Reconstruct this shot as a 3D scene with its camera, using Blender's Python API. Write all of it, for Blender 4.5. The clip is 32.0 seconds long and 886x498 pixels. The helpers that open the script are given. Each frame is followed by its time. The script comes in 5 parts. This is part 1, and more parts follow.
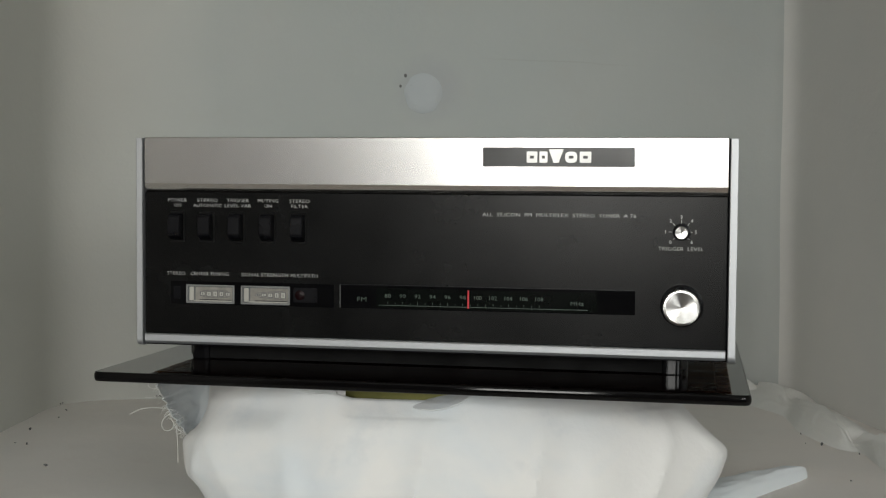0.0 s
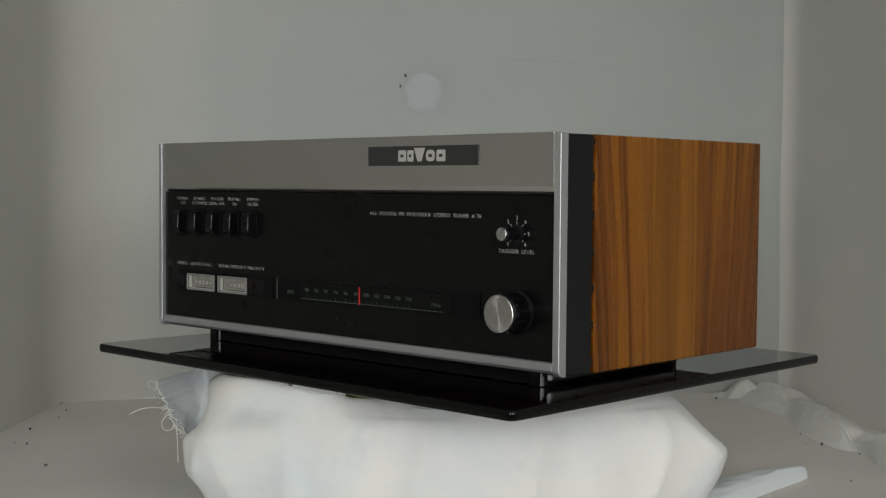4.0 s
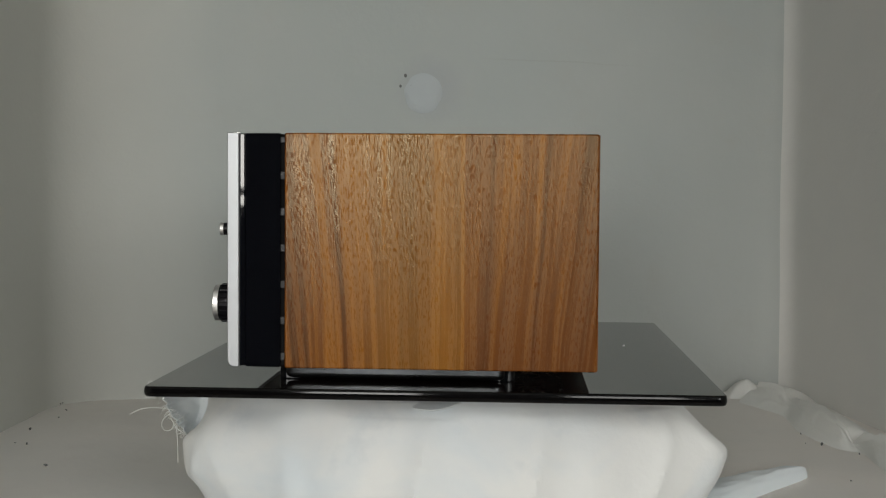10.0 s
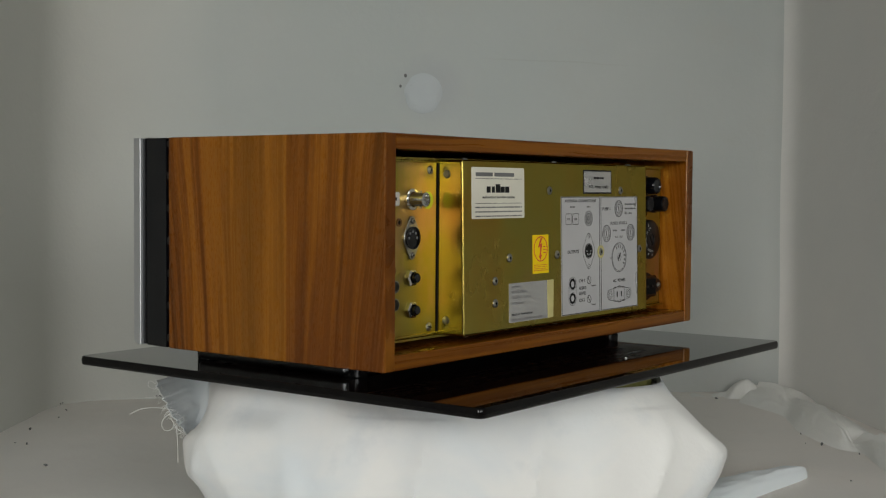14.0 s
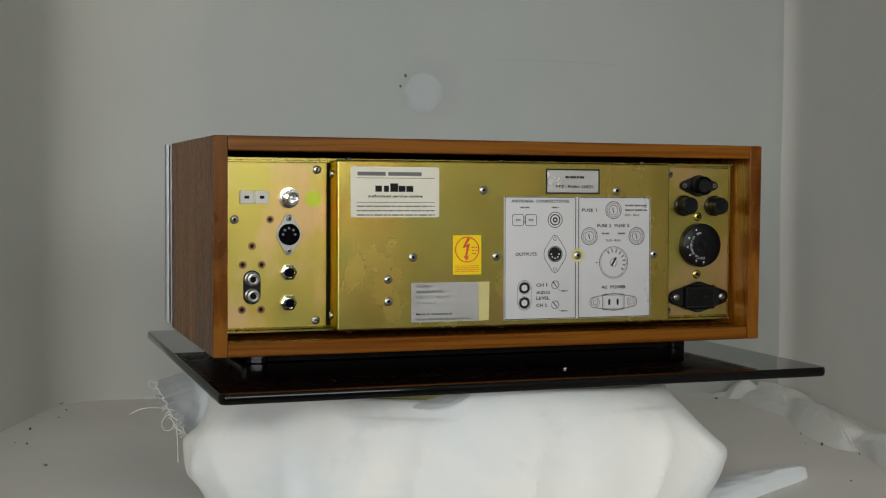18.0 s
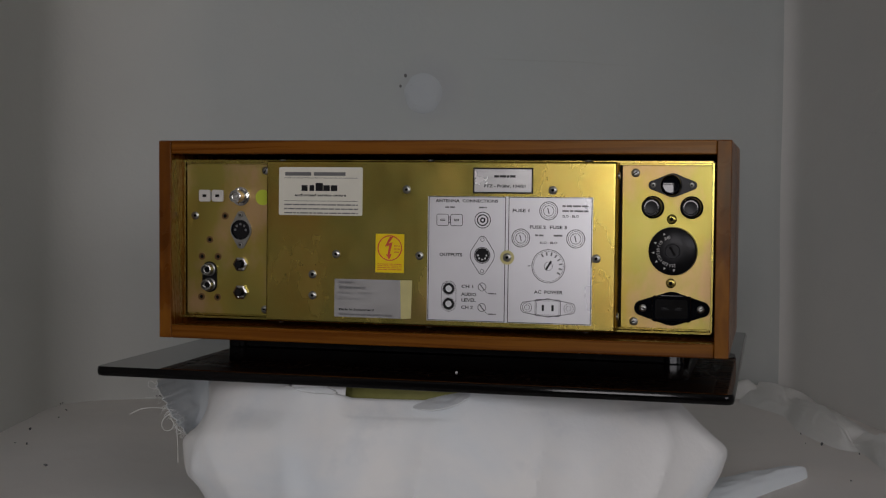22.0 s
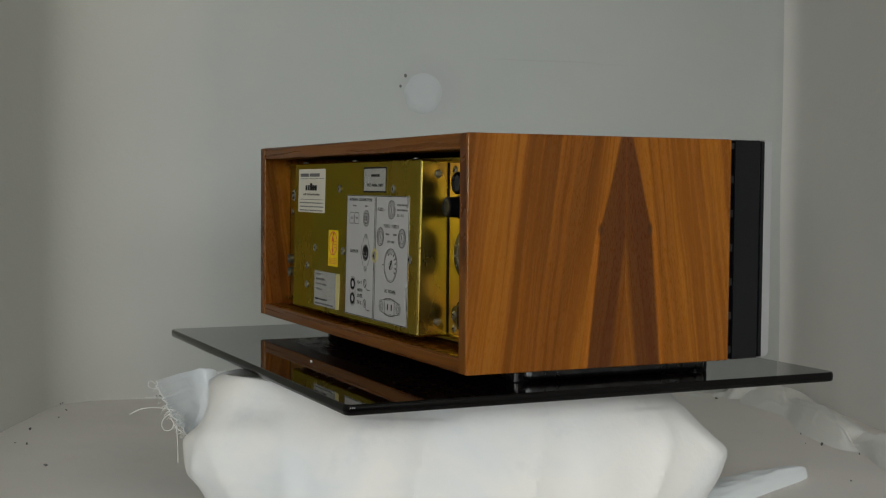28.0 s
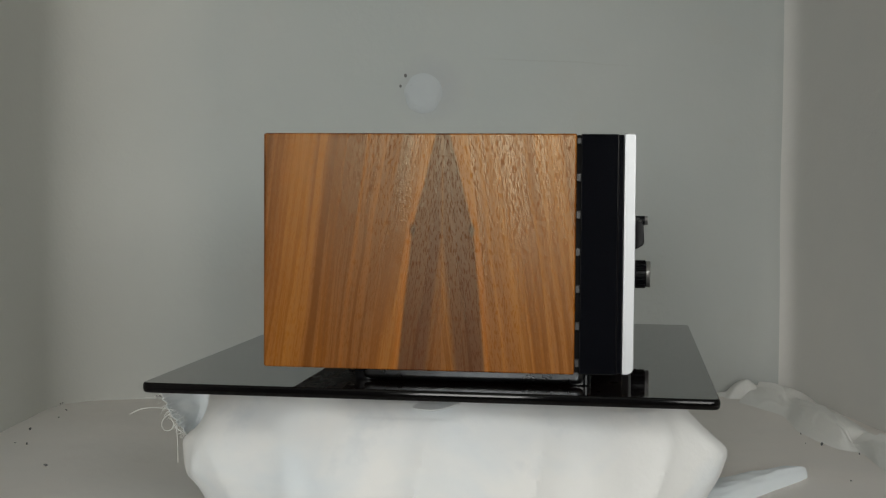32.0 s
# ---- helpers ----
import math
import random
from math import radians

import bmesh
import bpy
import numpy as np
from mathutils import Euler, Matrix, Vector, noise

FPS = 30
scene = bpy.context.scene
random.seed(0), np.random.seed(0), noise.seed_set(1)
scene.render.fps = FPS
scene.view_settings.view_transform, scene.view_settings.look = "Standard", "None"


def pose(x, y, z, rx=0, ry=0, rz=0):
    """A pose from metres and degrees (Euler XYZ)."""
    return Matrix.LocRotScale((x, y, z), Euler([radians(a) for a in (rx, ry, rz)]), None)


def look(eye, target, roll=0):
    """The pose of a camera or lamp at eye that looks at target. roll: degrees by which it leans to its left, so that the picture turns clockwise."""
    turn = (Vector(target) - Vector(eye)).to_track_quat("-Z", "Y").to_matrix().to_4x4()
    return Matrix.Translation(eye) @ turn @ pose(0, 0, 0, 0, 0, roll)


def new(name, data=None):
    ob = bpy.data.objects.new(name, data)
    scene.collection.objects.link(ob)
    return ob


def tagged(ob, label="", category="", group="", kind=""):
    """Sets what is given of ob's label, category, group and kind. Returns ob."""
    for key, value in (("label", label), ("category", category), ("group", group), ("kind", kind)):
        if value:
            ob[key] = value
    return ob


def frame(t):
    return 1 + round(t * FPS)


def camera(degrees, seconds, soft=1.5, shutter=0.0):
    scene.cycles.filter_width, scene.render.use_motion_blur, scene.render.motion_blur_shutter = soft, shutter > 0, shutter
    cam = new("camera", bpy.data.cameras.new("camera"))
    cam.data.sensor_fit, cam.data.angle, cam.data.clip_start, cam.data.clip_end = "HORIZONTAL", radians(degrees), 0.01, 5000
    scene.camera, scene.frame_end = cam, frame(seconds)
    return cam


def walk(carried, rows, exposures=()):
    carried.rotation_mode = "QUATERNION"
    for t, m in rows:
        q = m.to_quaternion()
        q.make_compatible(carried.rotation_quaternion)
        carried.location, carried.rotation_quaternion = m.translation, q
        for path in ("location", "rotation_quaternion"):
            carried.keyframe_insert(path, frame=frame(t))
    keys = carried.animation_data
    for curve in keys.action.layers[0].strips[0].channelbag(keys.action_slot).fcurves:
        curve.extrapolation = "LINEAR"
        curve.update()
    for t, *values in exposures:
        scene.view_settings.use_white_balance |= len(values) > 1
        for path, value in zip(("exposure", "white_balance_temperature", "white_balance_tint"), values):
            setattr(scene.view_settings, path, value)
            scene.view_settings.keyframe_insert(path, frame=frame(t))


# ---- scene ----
from mathutils.bvhtree import BVHTree

SECONDS = 32.0
cam = camera(37.6, SECONDS, soft=1.2)
EYE = (0.0, -1.0079, 0.1286)
AIM = (-0.0119, -0.0091, 0.0811)
EXPOSURES = [(0.0, 0.0, 6500, 10), (18.6, 0.0, 6500, 10), (19.2, -0.1, 6500, 10), (20.0, -0.72, 6500, 8), (20.6, -1.2, 6400, 17), (21.2, -1.2, 6350, 21), (22.0, -0.95, 6350, 20), (22.6, -0.6, 6400, 18), (23.0, -0.25, 6450, 17), (23.6, -0.05, 6480, 12), (24.5, 0.0, 6500, 10), (32.0, 0.0, 6500, 10)]
walk(cam, [(0.0, look(EYE, AIM, 0.442)), (SECONDS, look(EYE, AIM, 0.442))], EXPOSURES)

# ---- light: two windows in the wall behind the camera, a third added as fill, a dim sky beyond ----
world = bpy.data.worlds.new("world")
scene.world = world
world.use_nodes = True
sky = world.node_tree.nodes.new("ShaderNodeTexSky")
sky.sky_type, sky.sun_disc = "NISHITA", False
sky.sun_elevation, sky.sun_rotation = radians(35), radians(180)
world.node_tree.links.new(sky.outputs[0], world.node_tree.nodes["Background"].inputs[0])
world.node_tree.nodes["Background"].inputs[1].default_value = 0.1


def window_light(name, x0, x1, z0, z1, y, power, color):
    lamp = bpy.data.lights.new(name, "AREA")
    lamp.shape, lamp.size, lamp.size_y = "RECTANGLE", x1 - x0, z1 - z0
    lamp.energy, lamp.color = power, color
    ob = new(name, lamp)
    ob.matrix_world = pose((x0 + x1) / 2, y, (z0 + z1) / 2, 90, 0, 0)
    return ob


WINDOWS = [(-1.00, -0.38, 0.07), (0.24, 0.86, 0.07), (1.00, 2.05, 0.42)]      # x, x and sill; the last is added fill, set above the reflections
WIN_TOP = 1.25
for (wx0, wx1, sill), watts, tint in zip(WINDOWS, (36.2, 21.8, 23.5), ((1.0, 0.995, 0.955), (1.0, 1.0, 0.965), (0.975, 1.0, 0.965))):
    window_light("window_daylight", wx0, wx1, sill, WIN_TOP, -3.26, watts, tint)


# ---- materials ----
class Nodes:
    """Small helper round one material's node tree."""

    def __init__(self, name):
        self.mat = bpy.data.materials.new(name)
        self.mat.use_nodes = True
        self.t = self.mat.node_tree
        self.b = self.t.nodes["Principled BSDF"]
        self.co = self.t.nodes.new("ShaderNodeTexCoord").outputs["Object"]

    def put(self, socket, v):
        if isinstance(v, (int, float)):
            socket.default_value = v
        elif isinstance(v, (tuple, list)):
            socket.default_value = (*v, 1.0) if len(v) == 3 and socket.type == "RGBA" else v
        else:
            self.t.links.new(v, socket)

    def m(self, op, a, b=0.0, c=0.0):
        n = self.t.nodes.new("ShaderNodeMath")
        n.operation = op
        for i, v in enumerate((a, b, c)):
            self.put(n.inputs[i], v)
        return n.outputs[0]

    def xyz(self, v=None):
        n = self.t.nodes.new("ShaderNodeSeparateXYZ")
        self.put(n.inputs[0], v or self.co)
        return n.outputs

    def vec(self, x, y, z):
        n = self.t.nodes.new("ShaderNodeCombineXYZ")
        for i, v in enumerate((x, y, z)):
            self.put(n.inputs[i], v)
        return n.outputs[0]

    def scaled(self, s, v=None):
        n = self.t.nodes.new("ShaderNodeVectorMath")
        n.operation = "MULTIPLY"
        self.put(n.inputs[0], v or self.co)
        n.inputs[1].default_value = s
        return n.outputs[0]

    def noise(self, scale, detail=4.0, v=None, rough=0.55, distortion=0.0):
        n = self.t.nodes.new("ShaderNodeTexNoise")
        self.put(n.inputs["Vector"], v or self.co)
        n.inputs["Scale"].default_value, n.inputs["Detail"].default_value = scale, detail
        n.inputs["Roughness"].default_value, n.inputs["Distortion"].default_value = rough, distortion
        return n.outputs["Fac"]

    def ramp(self, f, stops):
        n = self.t.nodes.new("ShaderNodeValToRGB")
        self.put(n.inputs[0], f)
        e = n.color_ramp.elements
        while len(e) < len(stops):
            e.new(0.5)
        for k, (p, c) in zip(e, stops):
            k.position, k.color = p, (*c, 1.0) if len(c) == 3 else c
        return n.outputs[0]

    def mix(self, f, a, b, mode="MIX"):
        n = self.t.nodes.new("ShaderNodeMix")
        n.data_type, n.blend_type = "RGBA", mode
        self.put(n.inputs[0], f)
        self.put(n.inputs[6], a)
        self.put(n.inputs[7], b)
        return n.outputs[2]

    def remap(self, f, a, b, c, d):
        n = self.t.nodes.new("ShaderNodeMapRange")
        self.put(n.inputs[0], f)
        for i, v in enumerate((a, b, c, d)):
            self.put(n.inputs[i + 1], v)
        return n.outputs[0]

    def bump(self, h, strength, distance):
        n = self.t.nodes.new("ShaderNodeBump")
        n.inputs["Strength"].default_value, n.inputs["Distance"].default_value = strength, distance
        self.put(n.inputs["Height"], h)
        self.t.links.new(n.outputs[0], self.b.inputs["Normal"])

    def set(self, **kw):
        for k, v in kw.items():
            self.put(self.b.inputs[{"color": "Base Color", "rough": "Roughness", "metal": "Metallic", "spec": "Specular IOR Level",
                                    "coat": "Coat Weight", "coat_rough": "Coat Roughness", "trans": "Transmission Weight", "ior": "IOR",
                                    "tint": "Specular Tint", "emit": "Emission Color", "power": "Emission Strength", "aniso": "Anisotropic", "sheen": "Sheen Weight"}[k]], v)
        return self.mat


def plain(name, color, rough, metal=0.0, vary=0.12, scale=60.0, bump=0.0, spec=0.5, coat=0.0):
    n = Nodes(name)
    f = n.noise(scale, 5.0)
    lo, hi = tuple(c * (1 - vary) for c in color), tuple(min(1.0, c * (1 + vary)) for c in color)
    if bump:
        n.bump(n.noise(scale * 12, 3.0), bump, 0.001)
    return n.set(color=n.ramp(f, [(0.3, lo), (0.7, hi)]), rough=n.remap(n.noise(scale * 0.6, 4.0), 0.3, 0.7, rough * 0.85, min(1, rough * 1.15)), metal=metal, spec=spec, coat=coat)


def wall_paint(name, base, dirt, bump, marks=False):
    n = Nodes(name)
    big, mid, fine = n.noise(2.3, 4.0), n.noise(11.0, 6.0, rough=0.65), n.noise(190.0, 5.0)
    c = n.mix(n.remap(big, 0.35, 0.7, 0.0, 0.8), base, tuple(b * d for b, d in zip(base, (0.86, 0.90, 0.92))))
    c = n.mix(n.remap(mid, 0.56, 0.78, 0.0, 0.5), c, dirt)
    if marks:
        x, y, z = n.xyz()
        # light put into the left-hand wall's colour: paler, yellower, ending raggedly in the corner
        coat = n.remap(n.m("ADD", x, n.m("MULTIPLY", n.m("SUBTRACT", n.noise(9, 4.0), 0.5), 0.05)), -0.46, -0.29, 1.0, 0.0)
        c = n.mix(coat, c, (0.585, 0.585, 0.545))
        # grey smear left round the filled hole, and a long hairline crack
        r2 = n.m("ADD", n.m("POWER", n.m("ADD", x, 0.036), 2.0), n.m("POWER", n.m("SUBTRACT", z, 0.249), 2.0))
        r = n.m("ADD", n.m("SQRT", r2), n.m("MULTIPLY", n.m("SUBTRACT", n.noise(45, 4.0), 0.5), 0.020))
        c = n.mix(n.remap(r, 0.020, 0.048, 0.45, 0.0), c, (0.36, 0.375, 0.40))
        off = n.m("ABSOLUTE", n.m("ADD", n.m("SUBTRACT", z, 0.2905), n.m("ADD", n.m("MULTIPLY", x, 0.035), n.m("MULTIPLY", n.m("SUBTRACT", n.noise(14, 4.0), 0.5), 0.012))))
        span = n.m("MULTIPLY", n.remap(x, 0.02, 0.06, 0.0, 1.0), n.remap(x, 0.15, 0.24, 1.0, 0.0))
        c = n.mix(n.m("MULTIPLY", n.remap(off, 0.0002, 0.0012, 0.30, 0.0), span), c, (0.33, 0.33, 0.31))
    n.bump(n.m("ADD", n.m("MULTIPLY", mid, 1.6), n.m("MULTIPLY", fine, 0.25)), bump, 0.004)
    return n.set(color=c, rough=0.72, spec=0.25)


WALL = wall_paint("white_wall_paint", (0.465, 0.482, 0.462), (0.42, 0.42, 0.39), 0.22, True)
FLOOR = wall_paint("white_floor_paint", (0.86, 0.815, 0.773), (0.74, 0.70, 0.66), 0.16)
# pinkish side wall; its extra paleness stands in for light falling on it
SIDE_WALL = wall_paint("warm_side_wall_brightened", (0.69, 0.675, 0.645), (0.63, 0.61, 0.58), 0.22)
STRIP = wall_paint("painted_rag", (0.84, 0.83, 0.80), (0.74, 0.72, 0.69), 0.2)
PATCH = wall_paint("filler_patch", (0.50, 0.525, 0.535), (0.46, 0.475, 0.475), 0.4)
ROOM = plain("room_plaster", (0.36, 0.34, 0.32), 0.8, vary=0.05, scale=3)
# unseen wall; its backlit darkness is put into this colour
WINDOW_WALL = plain("window_wall_backlit_dark", (0.10, 0.10, 0.105), 0.8, vary=0.08, scale=3)
ROOM_FLOOR = plain("room_boards", (0.20, 0.13, 0.08), 0.5, vary=0.2, scale=4)
WINDOW_PAINT = plain("window_paint", (0.75, 0.75, 0.73), 0.4, vary=0.04)


def cloth_material():
    n = Nodes("white_cotton")
    big, mid = n.noise(6.0, 4.0, distortion=0.6), n.noise(18.0, 5.0, rough=0.6)
    c = n.mix(n.remap(big, 0.42, 0.60, 0, 1), (0.815, 0.815, 0.795), (0.705, 0.75, 0.775))
    c = n.mix(n.remap(mid, 0.58, 0.76, 0, 0.6), c, (0.60, 0.64, 0.67))
    n.bump(n.m("ADD", n.noise(45, 4.0), n.m("MULTIPLY", n.noise(900, 2.0), 0.08)), 0.25, 0.003)
    return n.set(color=c, rough=0.9, spec=0.1, sheen=0.2)


CLOTH = cloth_material()
THREAD = plain("cotton_thread", (0.8, 0.8, 0.77), 0.9)


def veneer(name, along, figure=False, seam=False, pore=1.0, contrast=1.1, red=0.0, hue=(1.0, 1.0, 1.0), gloss=0.52):
    """Walnut veneer. along: the axis that the grain runs along."""
    n = Nodes(name)
    x, y, z = n.xyz()
    run, across, third = {"z": (z, y, x), "x": (x, z, y), "y": (y, z, x)}[along]
    wob = n.noise(1.0, 3.0, n.vec(n.m("MULTIPLY", across, 20), n.m("MULTIPLY", run, 4.0), n.m("MULTIPLY", third, 30)))
    warp = n.m("ADD", across, n.m("MULTIPLY", n.m("SUBTRACT", wob, 0.5), 0.014))
    if figure:
        d = n.m("ABSOLUTE", n.m("ADD", y, 0.0169))
        warp = n.m("ADD", warp, n.m("MULTIPLY", n.m("MULTIPLY", n.m("SUBTRACT", 0.16, z), n.m("SIGN", n.m("ADD", y, 0.0169))), -0.13))
    elif along == "z":
        warp = n.m("ADD", warp, n.m("MULTIPLY", n.m("MULTIPLY", n.m("SUBTRACT", z, 0.09), n.m("SUBTRACT", y, 0.0)), -1.1))
    band = n.noise(1.0, 3.0, n.vec(n.m("MULTIPLY", warp, 52), n.m("MULTIPLY", run, 1.3), n.m("MULTIPLY", third, 40)), rough=0.6)
    fine = n.noise(1.0, 4.0, n.vec(n.m("MULTIPLY", warp, 300), n.m("MULTIPLY", run, 4.0), third), rough=0.6)
    pores = n.noise(1.0, 2.0, n.vec(n.m("MULTIPLY", warp, 1600), n.m("MULTIPLY", run, 240.0), third))
    streak = n.noise(1.0, 3.0, n.vec(n.m("MULTIPLY", warp, 130), n.m("MULTIPLY", run, 1.3), n.m("MULTIPLY", third, 30)), rough=0.6)
    f = n.m("ADD", n.m("ADD", n.m("MULTIPLY", band, 0.50), n.m("MULTIPLY", streak, 0.32)), n.m("MULTIPLY", fine, 0.18))
    f = n.m("ADD", 0.5, n.m("MULTIPLY", n.m("SUBTRACT", f, 0.5), contrast))
    c = n.ramp(f, [(0.34, (0.044, 0.0130, 0.0018)), (0.43, (0.098, 0.0320, 0.0028)), (0.505, (0.162, 0.0560, 0.0042)), (0.58, (0.265, 0.1080, 0.0085)), (0.68, (0.172, 0.0620, 0.0052))])
    if red:
        c = n.mix(red, c, (0.095, 0.027, 0.0040))
    if figure:
        c = n.mix(0.25, c, (0.310, 0.110, 0.0080))
        top = n.remap(z, 0.161, 0.103, 0.0045, 0.0195)
        low = n.remap(z, 0.103, 0.015, 0.0195, 0.0275)
        wid = n.m("ADD", n.m("MINIMUM", n.m("MAXIMUM", top, 0.0045), 0.0195), n.m("SUBTRACT", n.m("MAXIMUM", low, 0.0195), 0.0195))
        edge = n.m("SUBTRACT", wid, n.m("ADD", d, n.m("MULTIPLY", n.m("SUBTRACT", wob, 0.5), 0.006)))
        dark = n.remap(edge, -0.0006, 0.002, 0.0, 0.84)
        core = n.remap(n.m("SUBTRACT", n.remap(z, 0.10, 0.015, 0.0005, 0.010), d), -0.001, 0.003, 0.0, 0.6)
        dark = n.m("MULTIPLY", dark, n.m("SUBTRACT", 1.0, core))
        rim = n.m("MULTIPLY", n.remap(n.m("ABSOLUTE", n.m("ADD", edge, 0.0015)), 0.0, 0.0030, 0.80, 0.0), n.remap(z, 0.13, 0.09, 0.2, 1.0))
        c = n.mix(rim, c, (0.31, 0.108, 0.009))
        c = n.mix(dark, c, (0.058, 0.0155, 0.0042))
        line = n.remap(n.m("ABSOLUTE", n.m("SUBTRACT", edge, 0.0012)), 0.0, 0.0012, 0.45, 0.0)
        c = n.mix(line, c, (0.040, 0.0120, 0.0025))
        knot = n.m("ADD", n.m("POWER", n.m("SUBTRACT", d, 0.0185), 2.0), n.m("MULTIPLY", n.m("POWER", n.m("SUBTRACT", z, 0.1025), 2.0), 0.25))
        c = n.mix(n.remap(knot, 0.0, 0.0000065, 0.75, 0.0), c, (0.03, 0.010, 0.004))
    if seam:
        # a golden field left of the join, redder wood towards the front edge
        gold = n.m("MULTIPLY", n.remap(warp, -0.062, -0.035, 0.0, 1.0), n.remap(y, 0.0125, 0.0135, 1.0, 0.25))
        c = n.mix(n.m("MULTIPLY", gold, 0.50), c, (0.262, 0.120, 0.0095))
        right = n.remap(n.m("SUBTRACT", y, n.m("ADD", 0.013, n.m("MULTIPLY", n.m("SUBTRACT", z, 0.015), 0.02))), 0.0, 0.0008, 0.0, 1.0)
        low = n.remap(z, 0.02, 0.13, 1.0, 0.0)
        c = n.mix(n.m("MULTIPLY", n.m("MULTIPLY", right, low), 0.55), c, (0.092, 0.0245, 0.004))
    c = n.mix(n.m("MULTIPLY", n.remap(pores, 0.54, 0.61, 0.0, 0.10 * pore), n.remap(n.noise(22, 3.0), 0.35, 0.62, 0.25, 1.0)), c, (0.035, 0.011, 0.004))
    c = n.mix(1.0, c, hue, "MULTIPLY")
    n.bump(n.m("ADD", n.m("MULTIPLY", fine, 0.35), n.remap(pores, 0.52, 0.64, 0.0, -1.0 * pore)), 0.07, 0.0005)
    return n.set(color=c, rough=n.m("ADD", n.remap(n.m("ADD", n.m("MULTIPLY", fine, 0.5), n.m("MULTIPLY", streak, 0.5)), 0.38, 0.62, 0.22, 0.34), n.remap(pores, 0.52, 0.66, 0.0, 0.14 * pore)), spec=n.remap(pores, 0.54, 0.60, gloss, gloss * (1 - 0.92 * min(1.0, pore))), tint=(1.0, 0.92, 0.66))


WOOD_R = veneer("walnut_veneer", "z", seam=True, contrast=1.35, hue=(1.05, 0.90, 0.82))
WOOD_L = veneer("walnut_figured_veneer", "z", figure=True, pore=0.8, contrast=1.25, hue=(1.06, 0.92, 0.84))
WOOD_X = veneer("walnut_edge", "x", pore=0.15, contrast=1.5, red=0.30, hue=(1.0, 0.90, 0.85), gloss=0.22)
WOOD_EDGE = veneer("walnut_edge_band", "z", pore=0.1, contrast=1.3, red=0.30, hue=(1.0, 0.90, 0.85), gloss=0.22)


def brushed(name, color, rough, along="x", metal=1.0):
    n = Nodes(name)
    s = (6, 300, 1400) if along == "x" else (1400, 300, 6)
    f = n.noise(1.0, 3.0, n.scaled(s))
    return n.set(color=n.ramp(f, [(0.3, tuple(c * 0.985 for c in color)), (0.7, color)]), rough=n.remap(f, 0.3, 0.7, rough * 0.985, rough * 1.015), metal=metal)


ALU = brushed("brushed_aluminium", (0.61, 0.605, 0.595), 0.26)
ALU_EDGE = brushed("satin_aluminium", (0.50, 0.515, 0.53), 0.48, "z", 0.75)


def spun_aluminium():
    n = Nodes("spun_aluminium")
    tan = n.t.nodes.new("ShaderNodeTangent")
    tan.direction_type, tan.axis = "RADIAL", "Y"
    n.t.links.new(tan.outputs[0], n.b.inputs["Tangent"])
    return n.set(color=n.ramp(n.noise(260, 3.0), [(0.3, (0.52, 0.52, 0.51)), (0.7, (0.64, 0.64, 0.63))]), rough=0.30, metal=1.0, aniso=0.92)


SPUN = spun_aluminium()
CHROME = plain("bright_metal", (0.64, 0.64, 0.62), 0.18, 1.0, vary=0.05)
STEEL = plain("zinc_steel", (0.37, 0.37, 0.35), 0.32, 1.0, vary=0.12)
BLACK_GLOSS = plain("glossy_black_plastic", (0.0030, 0.0034, 0.0050), 0.03, vary=0.1, spec=0.45)
BLACK_SATIN = plain("satin_black_plastic", (0.0035, 0.0036, 0.0050), 0.30, spec=0.22, vary=0.15)
FOOT = plain("glossy_black_foot", (0.004, 0.0042, 0.005), 0.12, vary=0.15, spec=0.22)
RIB = plain("grey_rib_metal", (0.05, 0.05, 0.05), 0.45, 1.0)
BLACK_MATT = plain("matt_black", (0.003, 0.003, 0.003), 0.8, spec=0.2, vary=0.2)
PANEL = plain("dark_grey_enamel", (0.0036, 0.0038, 0.0038), 0.25, vary=0.08, scale=40, bump=0.008, spec=0.20)
SMOKE = plain("smoked_dial_glass", (0.004, 0.004, 0.0045), 0.06, vary=0.1, spec=0.12)
DIAL = plain("dial_backing", (0.0040, 0.0052, 0.0045), 0.12, vary=0.15, spec=0.16)
BADGE = plain("badge_grey", (0.030, 0.031, 0.030), 0.35, vary=0.06)
SILVER_PRINT = plain("silver_device", (0.58, 0.58, 0.56), 0.35, 0.35, vary=0.03)
INK_WHITE = plain("legend_white", (0.56, 0.56, 0.545), 0.6, vary=0.03)
INK_DIM = plain("dial_green_print", (0.06, 0.088, 0.070), 0.5, vary=0.05)
INK_BLACK = plain("black_print", (0.012, 0.012, 0.013), 0.7, spec=0.2)
INK_RED = plain("red_print", (0.62, 0.06, 0.025), 0.5)
INK_GREY = plain("grey_print", (0.15, 0.15, 0.15), 0.7, spec=0.2)
NEEDLE = plain("red_pointer", (0.62, 0.02, 0.03), 0.4, vary=0.03)
METER_FACE = plain("meter_card", (0.46, 0.45, 0.41), 0.2, vary=0.06)
# the card again, with shading put into a darker colour
METER_CARD = plain("meter_card_shaded", (0.26, 0.25, 0.225), 0.2, vary=0.2, scale=140)
METER_RIM = plain("meter_surround", (0.22, 0.225, 0.22), 0.35, vary=0.06)
METER_WELL = plain("meter_well", (0.11, 0.115, 0.115), 0.3, vary=0.2, scale=140)
RED_LENS = plain("dark_red_lens", (0.007, 0.0008, 0.0014), 0.35, spec=0.15)
LABEL_SILVER = plain("silver_foil_label", (0.62, 0.62, 0.61), 0.25, 0.7, vary=0.05)
LABEL_WHITE = plain("pale_printed_plate", (0.70, 0.70, 0.72), 0.30, 0.5, vary=0.03, scale=25)
